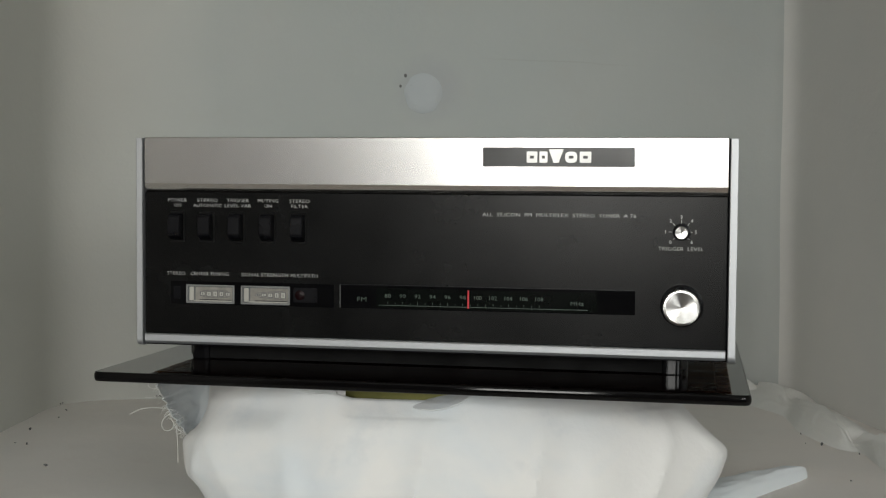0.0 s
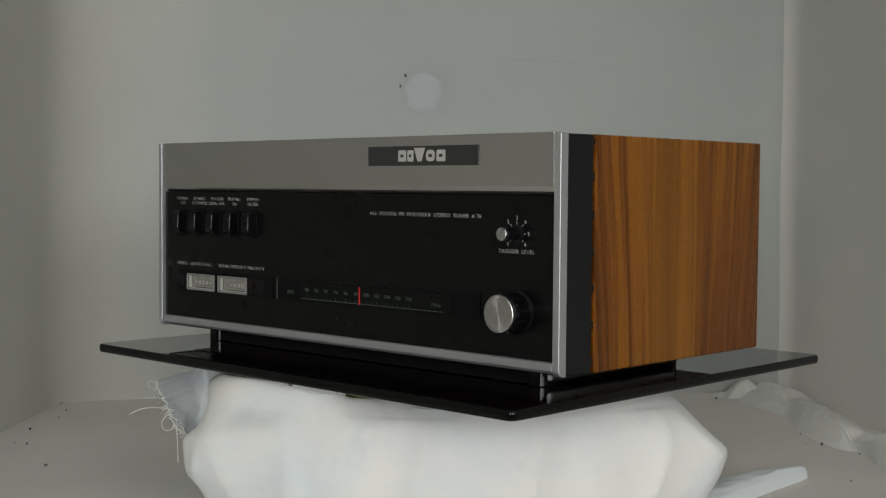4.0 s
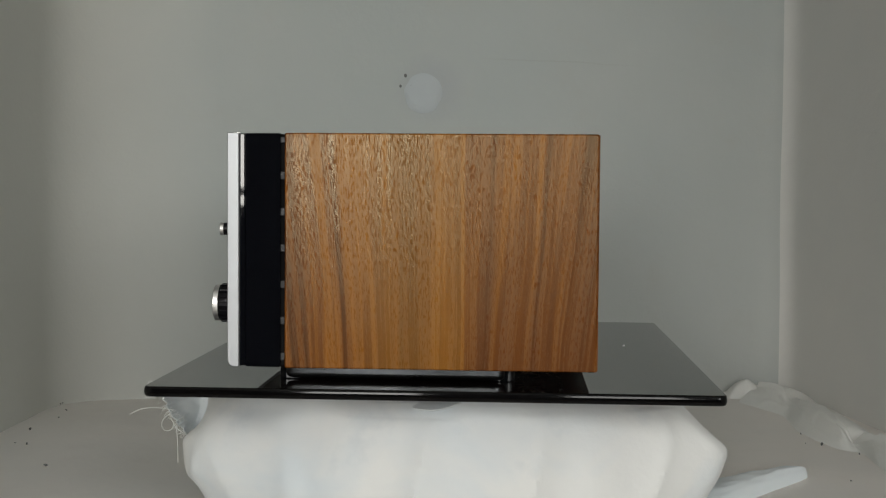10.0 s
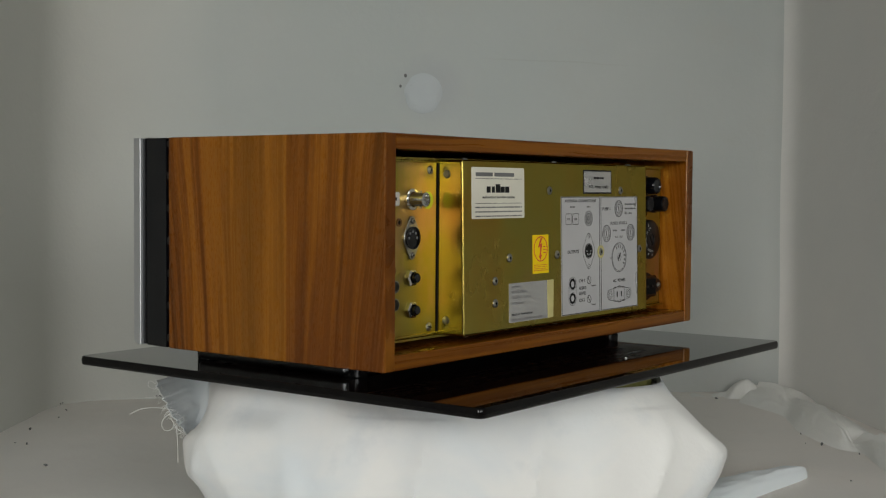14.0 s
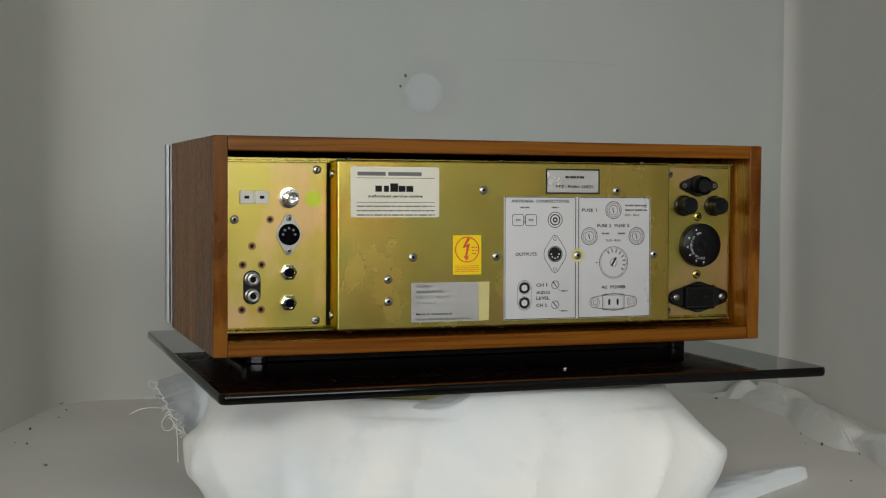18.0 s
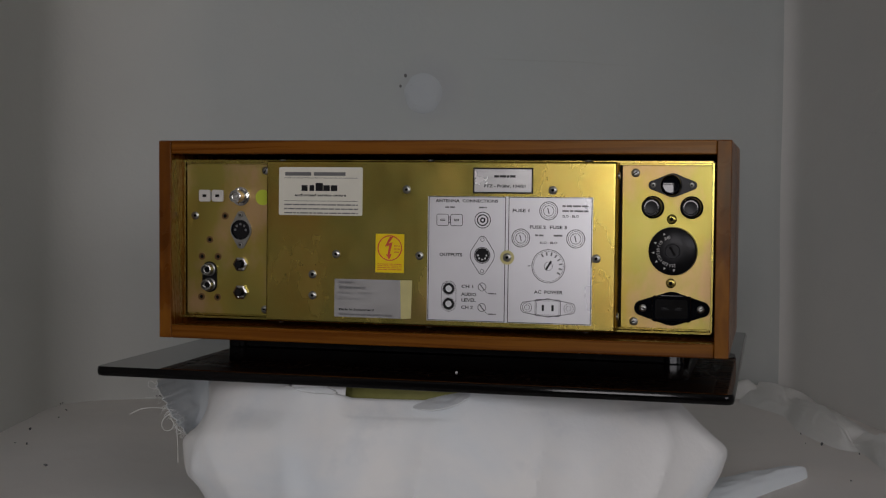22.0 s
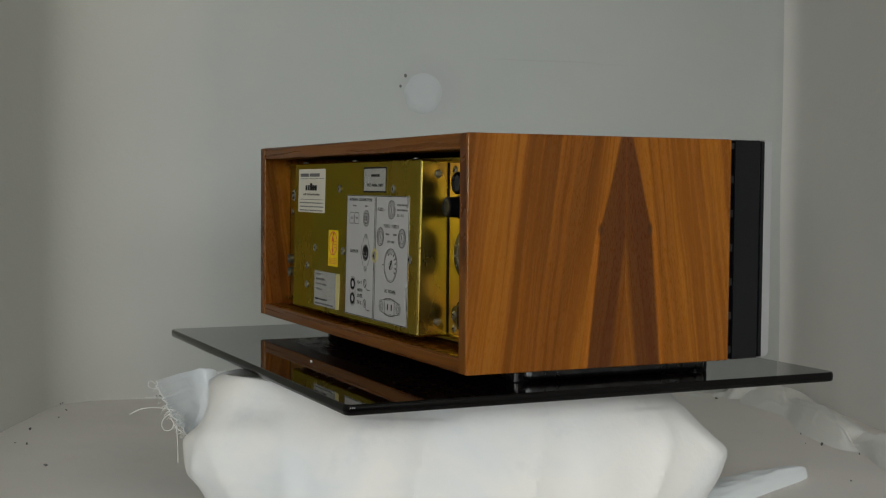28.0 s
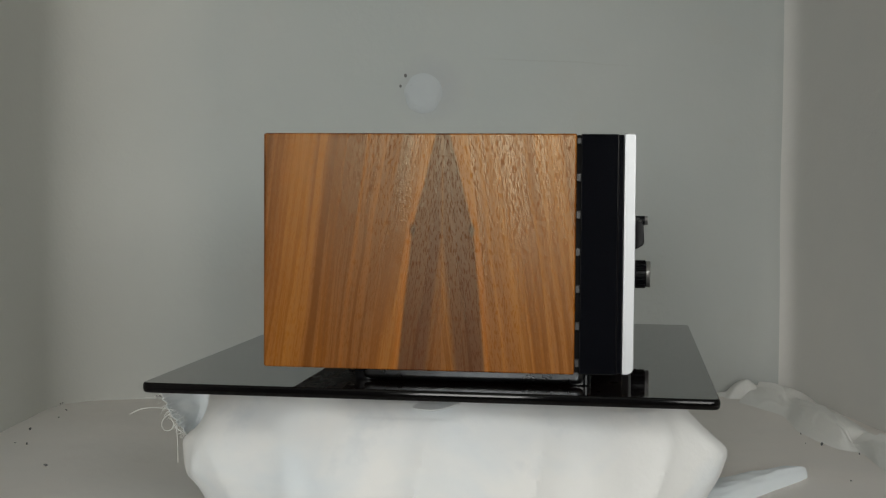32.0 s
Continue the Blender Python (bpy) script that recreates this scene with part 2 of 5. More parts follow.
LABEL_PAPER = plain("paper_label", (0.74, 0.74, 0.74), 0.5, vary=0.04)
LABEL_CREAM = plain("cream_sticker", (0.70, 0.68, 0.58), 0.38, 0.0, vary=0.04)
LABEL_YELLOW = plain("yellow_sticker", (0.88, 0.62, 0.008), 0.6, spec=0.15, vary=0.04)
TAPE = plain("aged_tape", (0.58, 0.52, 0.22), 0.45, vary=0.08)
LIME = plain("lime_dot_sticker", (0.55, 0.66, 0.03), 0.5, vary=0.04)
PAN = plain("polished_dark_metal", (0.12, 0.125, 0.13), 0.30, 1.0, vary=0.2, scale=90)
EYELET = plain("brown_eyelet", (0.20, 0.11, 0.045), 0.35, 0.7)
IVORY = plain("ivory_plastic", (0.62, 0.60, 0.55), 0.4)
CARD = plain("olive_board", (0.24, 0.235, 0.065), 0.7, vary=0.25, scale=30)


def chromate(name, rough=0.25, warm=0.65, bloom=(0.46, 0.275, 0.10)):
    """Yellow passivated zinc with faint pink and green bloom."""
    n = Nodes(name)
    big, mid = n.noise(16, 4.0), n.noise(38, 4.0, n.scaled((1.0, 1.0, 0.6)))
    c = n.ramp(big, [(0.30, (0.455, 0.305, 0.066)), (0.43, (0.445, 0.345, 0.078)), (0.57, (0.405, 0.352, 0.086)), (0.74, (0.47, 0.335, 0.115))])
    c = n.mix(n.remap(mid, 0.48, 0.68, 0.0, warm), c, bloom)
    n.bump(n.noise(420, 3.0), 0.015, 0.0004)
    return n.set(color=c, rough=n.remap(mid, 0.3, 0.7, rough * 0.82, rough * 1.18), metal=1.0, tint=(0.55, 0.45, 0.30))


BRASS = chromate("yellow_zinc_plate", warm=0.18)
BRASS_PANEL = chromate("pinkish_zinc_plate", 0.36, 0.9, (0.54, 0.355, 0.18))


def black_glass():
    n = Nodes("black_glass")
    spots = n.noise(420, 2.0)
    return n.set(color=(0.008, 0.0045, 0.0042), rough=n.remap(spots, 0.55, 0.8, 0.015, 0.10), spec=0.5, ior=1.5)


GLASS = black_glass()
GLASS_ARRIS = plain("polished_arris", (0.003, 0.0028, 0.003), 0.07, vary=0.2, spec=0.2)


# ---- mesh helpers ----
def part(name, bm, material, parent=None, label="", smooth=False):
    me = bpy.data.meshes.new(name)
    if smooth:
        for e in bm.edges:
            e.smooth = len(e.link_faces) != 2 or e.calc_face_angle(0.0) < 0.7
    bm.to_mesh(me)
    bm.free()
    if smooth:
        for p in me.polygons:
            p.use_smooth = True
    me.materials.append(material)
    ob = new(name, me)
    ob.parent = parent
    return tagged(ob, label)


def box(x0, x1, y0, y1, z0, z1, bevel=0.0, seg=2):
    bm = bmesh.new()
    bmesh.ops.create_cube(bm, size=1.0)
    bmesh.ops.transform(bm, matrix=Matrix.Translation(((x0 + x1) / 2, (y0 + y1) / 2, (z0 + z1) / 2)) @ Matrix.Diagonal((abs(x1 - x0), abs(y1 - y0), abs(z1 - z0), 1)), verts=bm.verts)
    if bevel:
        bmesh.ops.bevel(bm, geom=bm.edges[:], offset=bevel, segments=seg, affect="EDGES", profile=0.5)
    return bm


def prism(points, depth, place, bevel=0.0):
    """A flat outline in its own x, y, raised along z by depth, then placed."""
    bm = bmesh.new()
    f = bm.faces.new([bm.verts.new((x, y, 0)) for x, y in points])
    r = bmesh.ops.extrude_face_region(bm, geom=[f])
    bmesh.ops.translate(bm, vec=(0, 0, depth), verts=[v for v in r["geom"] if isinstance(v, bmesh.types.BMVert)])
    bmesh.ops.recalc_face_normals(bm, faces=bm.faces)
    if bevel:
        bmesh.ops.bevel(bm, geom=bm.edges[:], offset=bevel, segments=1, affect="EDGES")
    bmesh.ops.transform(bm, matrix=place, verts=bm.verts)
    return bm


def lathe(profile, place, steps=32):
    """Turns (radius, height) pairs round z, then places the solid."""
    bm = bmesh.new()
    rings = []
    for r, h in profile:
        if r < 1e-7:
            rings.append([bm.verts.new((0, 0, h))])
        else:
            rings.append([bm.verts.new((r * math.cos(2 * math.pi * k / steps), r * math.sin(2 * math.pi * k / steps), h)) for k in range(steps)])
    for a, b in zip(rings, rings[1:]):
        for k in range(steps):
            q = (k + 1) % steps
            if len(a) == 1:
                bm.faces.new((a[0], b[k], b[q]))
            elif len(b) == 1:
                bm.faces.new((a[k], a[q], b[0]))
            else:
                bm.faces.new((a[k], a[q], b[q], b[k]))
    bmesh.ops.recalc_face_normals(bm, faces=bm.faces)
    bmesh.ops.transform(bm, matrix=place, verts=bm.verts)
    return bm


def rounded(w, h, r, n=5):
    out = []
    for cx, cy, a0 in ((w / 2 - r, h / 2 - r, 0), (-w / 2 + r, h / 2 - r, 90), (-w / 2 + r, -h / 2 + r, 180), (w / 2 - r, -h / 2 + r, 270)):
        for k in range(n + 1):
            a = radians(a0 + 90 * k / n)
            out.append((cx + r * math.cos(a), cy + r * math.sin(a)))
    return out


def lozenge(w, h, r_mid, r_end, n=7):
    """A round body with two tapered ears along its longer side (h)."""
    out = []
    for cx, cy, r, a0, a1 in ((0, 0, r_mid, -25, 25), (0, h / 2 - r_end, r_end, 35, 145), (0, 0, r_mid, 155, 205), (0, -h / 2 + r_end, r_end, 215, 325)):
        for k in range(n + 1):
            a = radians(a0 + (a1 - a0) * k / n)
            out.append((cx + r * math.cos(a), cy + r * math.sin(a)))
    return out


def front(x, z, y):
    """A place on the front: its own x to the right, y up, z out of the panel."""
    return pose(x, y, z, 90, 0, 0)


def rear(x, z, y):
    return pose(x, y, z, 90, 0, 180)


def ring(r_out, r_in, depth, place, steps=32):
    return lathe([(r_in, 0), (r_out, 0), (r_out, depth), (r_in, depth), (r_in, 0)], place, steps)


def lettering(body, height, place, material, parent, width=None, align="CENTER", name="lettering", weight=0.0):
    """Flat printed characters of a given capital height (and total width), centred on the place."""
    cu = bpy.data.curves.new(name, "FONT")
    cu.body, cu.size, cu.resolution_u, cu.offset = body, 1.0, 2, weight
    tmp = new("tmp", cu)
    bpy.context.view_layer.update()
    me = bpy.data.meshes.new_from_object(tmp.evaluated_get(bpy.context.evaluated_depsgraph_get()))
    bpy.data.objects.remove(tmp)
    xs, ys = [v.co.x for v in me.vertices], [v.co.y for v in me.vertices]
    k = height / 0.69
    kx = width / (max(xs) - min(xs)) if width else k
    x0 = {"CENTER": (max(xs) + min(xs)) / 2, "LEFT": min(xs), "RIGHT": max(xs)}[align]
    for v in me.vertices:
        v.co = place @ Vector(((v.co.x - x0) * kx, (v.co.y - 0.345) * k, 0.0))
    me.name = name
    me.materials.clear()
    me.materials.append(material)
    ob = new(name, me)
    ob.parent = parent
    return ob


def bar(w, h, place, material, parent, name="printed_bar", depth=0.00008):
    return part(name, prism([(-w / 2, -h / 2), (w / 2, -h / 2), (w / 2, h / 2), (-w / 2, h / 2)], depth, place), material, parent)


def broken_bar(w, h, place, material, parent, seed):
    """One line of print too small to read: a row of short dashes of uneven length."""
    rnd = random.Random(seed)
    bm, x = bmesh.new(), -w / 2
    while x < w / 2 - 0.0004:
        step = min(rnd.uniform(0.0016, 0.0065), w / 2 - x)
        vs = [bm.verts.new(place @ Vector((px, py, 0.0))) for px, py in ((x, -h / 2), (x + step, -h / 2), (x + step, h / 2), (x, h / 2))]
        bm.faces.new(vs)
        x += step + 0.0006
    ob = part("printed_bar", bm, material, parent)
    return tagged(ob, kind="stuff")


# ---- the alcove and the room ----
def setting():
    FZ, TOP = -0.131, 0.80
    bl, br = Vector((-0.472, 0.55, 0)), Vector((0.420, 0.668, 0))
    fl, fr = Vector((-0.495, -0.42, 0)), Vector((0.575, -0.42, 0))

    def curved_wall():
        """Left, back and right faces of the alcove in one sweep, rounded where they meet."""
        end = br
        d1, d2 = (bl - fl).normalized(), (end - bl).normalized()
        p1, p2 = bl - d1 * 0.085, bl + d2 * 0.085
        p3, p4 = br - d2 * 0.045, br + (fr - br).normalized() * 0.045
        path = [fl.lerp(p1, k / 30) for k in range(30)] + [p1.lerp(bl, k / 16).lerp(bl.lerp(p2, k / 16), k / 16) for k in range(17)] + [p2.lerp(p3, k / 40) for k in range(1, 40)] + [p3.lerp(end, k / 12).lerp(end.lerp(p4, k / 12), k / 12) for k in range(13)] + [p4.lerp(fr, k / 30) for k in range(1, 31)]
        nz, z0, z1 = 40, FZ - 0.03, TOP
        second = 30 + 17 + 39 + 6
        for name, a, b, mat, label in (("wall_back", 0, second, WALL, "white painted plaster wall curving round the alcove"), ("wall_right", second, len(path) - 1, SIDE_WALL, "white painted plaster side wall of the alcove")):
            bm, cols = bmesh.new(), []
            for p in path[a:b + 1]:
                col = []
                for j in range(nz + 1):
                    z = z0 + (z1 - z0) * j / nz
                    col.append(bm.verts.new(p + Vector((0, 0, z)) + Vector((-0.3, 1, 0)) * 0.005 * noise.noise(Vector((p.x * 5, p.y * 5, z * 5)))))
                cols.append(col)
            for c, d in zip(cols, cols[1:]):
                for j in range(nz):
                    bm.faces.new((c[j], d[j], d[j + 1], c[j + 1]))
            bmesh.ops.recalc_face_normals(bm, faces=bm.faces)
            bmesh.ops.solidify(bm, geom=bm.faces[:], thickness=-0.06)
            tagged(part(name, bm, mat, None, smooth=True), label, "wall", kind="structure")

    curved_wall()
    # floor of the alcove, uneven paint
    bm, n = bmesh.new(), 110
    vs = [[bm.verts.new((-0.56 + 1.16 * i / n, -0.44 + 1.2 * j / n, FZ + 0.0025 * noise.noise(Vector((i * 0.06, j * 0.06, 3))) + 0.0005 * noise.noise(Vector((i * 0.25, j * 0.25, 6))))) for j in range(n + 1)] for i in range(n + 1)]
    for i in range(n):
        for j in range(n):
            bm.faces.new((vs[i][j], vs[i + 1][j], vs[i + 1][j + 1], vs[i][j + 1]))
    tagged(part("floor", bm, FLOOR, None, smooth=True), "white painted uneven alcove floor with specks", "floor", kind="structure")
    tagged(part("ceiling", box(-0.62, 0.62, -0.42, 0.80, TOP, TOP + 0.08), WALL), "white painted alcove ceiling", "ceiling", kind="structure")
    # narrow bead in the right-hand corner
    bead = box(br.x - 0.0115, br.x + 0.002, br.y - 0.0115, br.y + 0.01, FZ + 0.10, TOP, 0.0055, 4)
    for v in bead.verts:                     # it runs out into the plaster at its lower end
        if v.co.z < 0.1:
            v.co.x += 0.010
            v.co.y += 0.010
    tagged(part("trim", bead, WALL, None, smooth=True), "white painted corner bead", "trim", kind="structure")
    # the room behind the camera: an unseen shell added to bounce the window light
    X0, X1, Y0, Y1, Z0, Z1 = -1.9, 2.2, -3.3, -0.42, -1.0, 1.55

    def slab(name, lim, material, label, cat):
        tagged(part(name, box(*lim), material), label, cat, kind="structure")

    slab("room_floor", (X0, X1, Y0, Y1, Z0 - 0.1, Z0), ROOM_FLOOR, "brown boarded floor of the unseen room", "floor")
    slab("room_ceiling", (X0, X1, Y0, Y1 + 0.1, Z1, Z1 + 0.1), WALL, "white ceiling of the unseen room", "ceiling")
    slab("wall_room_side", (X0 - 0.1, X0, Y0, Y1 + 0.1, Z0, Z1), ROOM, "plain plaster wall of the unseen room", "wall")
    slab("wall_room_side", (X1, X1 + 0.1, Y0, Y1 + 0.1, Z0, Z1), ROOM, "plain plaster wall of the unseen room", "wall")
    # wall that holds the alcove
    slab("wall_front", (X0, -0.495, Y1, Y1 + 0.1, Z0, Z1), ROOM, "plain plaster wall beside the alcove", "wall")
    slab("wall_front", (0.575, X1, Y1, Y1 + 0.1, Z0, Z1), ROOM, "plain plaster wall beside the alcove", "wall")
    slab("wall_front", (-0.495, 0.575, Y1, Y1 + 0.1, TOP, Z1), ROOM, "plain plaster wall above the alcove", "wall")
    slab("wall_front", (-0.495, 0.575, Y1, Y1 + 0.1, Z0, FZ - 0.004), ROOM, "plain plaster wall below the alcove", "wall")
    # window wall with its openings cut through, the added third included
    z0, z1 = min(w[2] for w in WINDOWS), WIN_TOP
    yw = (Y0 - 0.1, Y0)
    slab("wall_window", (X0, X1, *yw, Z0, z0), WINDOW_WALL, "plain plaster wall below the windows", "wall")
    slab("wall_window", (X0, X1, *yw, z1, Z1), WINDOW_WALL, "plain plaster wall above the windows", "wall")
    edges = [X0] + [e for w in WINDOWS for e in w[:2]] + [X1]
    for a, b in zip(edges[0::2], edges[1::2]):
        slab("wall_window", (a, b, *yw, z0, z1), WINDOW_WALL, "plain plaster wall beside the window", "wall")
    for k, (a, b, sill) in enumerate(WINDOWS):
        # only the added fill window has a raised sill
        if sill > z0:
            slab("wall_window", (a, b, *yw, z0, sill), WINDOW_WALL, "plain plaster wall below the added fill window", "wall")
        w = new("window_%d" % (k + 1))
        tagged(w, "white painted window with glazing bars, window_3 added for fill", "window", kind="structure")
        bars = [(a, b, sill - 0.02, sill), (a, b, z1 - 0.05, z1), (a, a + 0.04, sill, z1 - 0.05), (b - 0.04, b, sill, z1 - 0.05), (a + 0.04, b - 0.04, 0.70, 0.73)]
        if k < 2:
            bars.append((a + 0.04, b - 0.04, 0.100, 0.124))
        for bx in bars:
            part("window_frame", box(bx[0], bx[1], -3.25, -3.21, bx[2], bx[3], 0.004), WINDOW_PAINT, w)


setting()


def wall_patch():
    """Round smear of filler over an old hole, with two dark specks beside it."""
    y = 0.604
    bm, n = bmesh.new(), 40
    c = bm.verts.new((0, 0, 0.0016))
    ringv = [[bm.verts.new(((r * (1 + 0.10 * noise.noise(Vector((math.cos(a) * 2, math.sin(a) * 2, r * 30))))) * math.cos(a), r * math.sin(a) * 1.08, h)) for a in (2 * math.pi * k / n for k in range(n))]
             for r, h in ((0.006, 0.0014), (0.013, 0.0013), (0.019, 0.0009), (0.0235, -0.0016))]
    for k in range(n):
        bm.faces.new((c, ringv[0][k], ringv[0][(k + 1) % n]))
        for a, b in zip(ringv, ringv[1:]):
            bm.faces.new((a[k], b[k], b[(k + 1) % n], a[(k + 1) % n]))
    bmesh.ops.transform(bm, matrix=pose(-0.045, y, 0.2445, 90, 0, 7.5), verts=bm.verts)
    bmesh.ops.recalc_face_normals(bm, faces=bm.faces)
    tagged(part("wall_patch", bm, PATCH, None, smooth=True), "round white filler patch on the painted wall", "patch")


wall_patch()


def along(table, q):
    """Smooth reading of a short table of (position, value...) rows."""
    if q <= table[0][0]:
        return table[0][1:]
    for i in range(len(table) - 1):
        a, b = table[i], table[i + 1]
        if q <= b[0]:
            k = (q - a[0]) / (b[0] - a[0])
            before, after = table[max(0, i - 1)], table[min(len(table) - 1, i + 2)]
            out = []
            for c in range(1, len(a)):
                m0 = (b[c] - before[c]) / (b[0] - before[0]) * (b[0] - a[0])
                m1 = (after[c] - a[c]) / (after[0] - a[0]) * (b[0] - a[0])
                out.append((2 * k ** 3 - 3 * k ** 2 + 1) * a[c] + (k ** 3 - 2 * k ** 2 + k) * m0 + (3 * k ** 2 - 2 * k ** 3) * b[c] + (k ** 3 - k ** 2) * m1)
            return tuple(out)
    return table[-1][1:]


def step(a, b, x):
    k = min(1.0, max(0.0, (x - a) / (b - a)))
    return k * k * (3 - 2 * k)


LEFT_SIDE = [(-0.120, -0.195), (-0.107, -0.203), (-0.097, -0.2114), (-0.080, -0.2142), (-0.069, -0.2136), (-0.0614, -0.2051), (-0.051, -0.1976), (-0.035, -0.194), (-0.019, -0.196)]
RIGHT_SIDE = [(-0.125, 0.189), (-0.1125, 0.1951), (-0.098, 0.2037), (-0.087, 0.2083), (-0.0736, 0.2103), (-0.0627, 0.1995), (-0.0539, 0.1897), (-0.043, 0.179), (-0.03, 0.166), (-0.005, 0.150)]


def cloth_mound():
    """White cotton drawn over the turntable's base; its sides narrow towards the front."""
    nu, nv = 300, 90
    bm = bmesh.new()
    rows = []
    soft = 0.004
    for j in range(nv + 1):
        s = j / nv
        row = []
        for i in range(nu):
            a = 2 * math.pi * i / nu
            ca, sa = math.cos(a), math.sin(a)
            k = (abs(ca) ** 2.15 + abs(sa) ** 2.15) ** (-1 / 2.15)
            rx, ry = 0.222 * k, 0.172 * k
            slope = max(0.0, ca) ** 1.5 + 1.3 * max(0.0, -ca) ** 8
            if s < 0.45:
                q = s / 0.45
                r, z = q * (0.91 - 0.15 * min(1.0, slope)), -0.0225 + (0.0177 - 0.009 * slope) * step(0.935, 0.985, q)
            else:
                q = (s - 0.45) / 0.55
                r0 = 0.91 - 0.15 * min(1.0, slope)
                out = 1.025 - r0
                r = r0 + out * math.sin(min(1.0, q / 0.62) * math.pi / 2) - 0.13 * max(0.0, (q - 0.60) / 0.40) ** 1.4
                z = -0.0048 - 0.0090 * slope - (0.1295 - 0.009 * slope) * (q ** (1.25 + 0.20 * slope))
            x, y = -0.003 + rx * r * ca, ry * r * sa + 0.004
            p = Vector((x, y, z))
            grow = step(0.42, 0.70, s)
            w = 0.0070 * noise.noise(Vector((x * 9, y * 9, z * 14))) + 0.0042 * noise.noise(Vector((x * 26 + y * 8, y * 22, z * 16 + 4))) + 0.0006 * noise.noise(Vector((x * 75, y * 75, z * 50)))
            ridge = (1 - abs(2.2 * noise.noise(Vector((a * 2.6, s * 1.4, 3.1))))) ** 3
            fold = 0.0055 * max(0.0, ridge)
            dent = -0.0075 * math.exp(-((x + 0.137) / 0.020) ** 2 - ((z + 0.022) / 0.013) ** 2) if sa < 0 else 0.0
            d = (w + fold) * grow + dent
            p += Vector((ca * d, sa * d, d * 0.35 * (1 if s > 0.55 else -0.4)))
            if sa < 0:                       # the cloth is drawn down in front of the board
                gap = step(-0.086, -0.070, x) * (1 - step(-0.008, 0.010, x))
                p.z -= 0.0078 * gap * step(0.405, 0.425, s) * (1 - step(0.47, 0.62, s))
            p.z -= 0.014 * step(0.05, 0.45, sa) * step(0.38, 0.44, s) * (1 - step(0.5, 0.75, s))
            p.z = min(p.z, -0.0042)
            wide = 1.0 + p.y / 1.008
            high = 0.1286 - (0.1286 - p.z) / wide
            lo, hi = along(LEFT_SIDE, high)[0] * wide, along(RIGHT_SIDE, high)[0] * wide
            if ca < -0.2:
                p.x = lo + soft * math.log1p(math.exp((p.x - lo - 0.001) / soft))
            elif ca > 0.2:
                p.x = hi - soft * math.log1p(math.exp((hi - 0.001 - p.x) / soft))
            row.append(bm.verts.new(p))
        rows.append(row)
    for a, b in zip(rows, rows[1:]):
        for i in range(nu):
            q = (i + 1) % nu
            bm.faces.new((a[i], a[q], b[q], b[i]))
    bmesh.ops.remove_doubles(bm, verts=rows[0], dist=0.0004)
    bmesh.ops.recalc_face_normals(bm, faces=bm.faces)
    tree = BVHTree.FromBMesh(bm)
    mound = tagged(part("draped_cloth", bm, CLOTH, None, smooth=True), "white cotton cloth draped over the turntable base on the floor", "cloth")
    return mound, tree


MOUND, MOUND_TREE = cloth_mound()


def on_cloth(x, z, lift):
    """A point just in front of the drape."""
    hit = MOUND_TREE.ray_cast(Vector((x, -0.5, z)), Vector((0, 1, 0)))[0]
    return Vector((x, (hit.y if hit else -0.15) - lift, z))


def sheet(name, n, m, f, material, parent, thick=0.0012, label=""):
    """A thin curved sheet with thickness, from f(u, v) -> point."""
    bm = bmesh.new()
    top = [[bm.verts.new(f(i / n, j / m)) for j in range(m + 1)] for i in range(n + 1)]
    for i in range(n):
        for j in range(m):
            bm.faces.new((top[i][j], top[i + 1][j], top[i + 1][j + 1], top[i][j + 1]))
    bm.normal_update()
    low = [[bm.verts.new(v.co - v.normal * thick) for v in row] for row in top]
    for i in range(n):
        for j in range(m):
            bm.faces.new((low[i][j], low[i][j + 1], low[i + 1][j + 1], low[i + 1][j]))
    for i in range(n):
        for j in (0, m):
            bm.faces.new((top[i][j], top[i + 1][j], low[i + 1][j], low[i][j]))
    for j in range(m):
        for i in (0, n):
            bm.faces.new((top[i][j], top[i][j + 1], low[i][j + 1], low[i][j]))
    bmesh.ops.recalc_face_normals(bm, faces=bm.faces)
    return part(name, bm, material, parent, label, smooth=True)


def torn_edge(u, v):
    """A hollow fold: u runs from the frayed rim back and round behind the mound, v from the top down."""
    rim = Vector((-0.2335 + 0.0225 * v ** 1.25, -0.010, -0.0232 - 0.0413 * v))
    inn = Vector((-0.186 - 0.022 * v ** 2.2, 0.030, -0.0200 - 0.0460 * v))
    p = rim.lerp(inn, u)
    p.y += 0.042 * math.sin(min(1.0, u * 1.15) * math.pi) ** 0.8 * (1 - 0.80 * v ** 1.5)
    p += Vector((0.4, 0.6, 0.5)) * 0.004 * noise.noise(Vector((u * 5, v * 5, 8)))
    p.x += (1 - u) ** 6 * 0.003 * noise.noise(Vector((3, v * 16, 5)))
    return p


sheet("torn_edge", 40, 40, torn_edge, CLOTH, MOUND, 0.0006, label="frayed torn edge of the cloth")


def tongue(u, v):
    """A pinched fold of cloth beside the bare board."""
    x = -0.030 + 0.040 * u
    low = along([(0.0, -0.0168), (0.35, -0.0168), (0.6, -0.0150), (0.82, -0.0118), (1.0, -0.0075)], u)[0]
    top = along([(0.0, -0.0150), (0.3, -0.0118), (0.6, -0.0088), (1.0, -0.0058)], u)[0]
    z = low + (top - low) * v
    return on_cloth(x, z, -0.0012 + 0.0095 * math.sin(u * math.pi) ** 0.6 * (1 - v) ** 0.7)


sheet("cloth_pleat", 30, 8, tongue, CLOTH, MOUND, 0.0008)


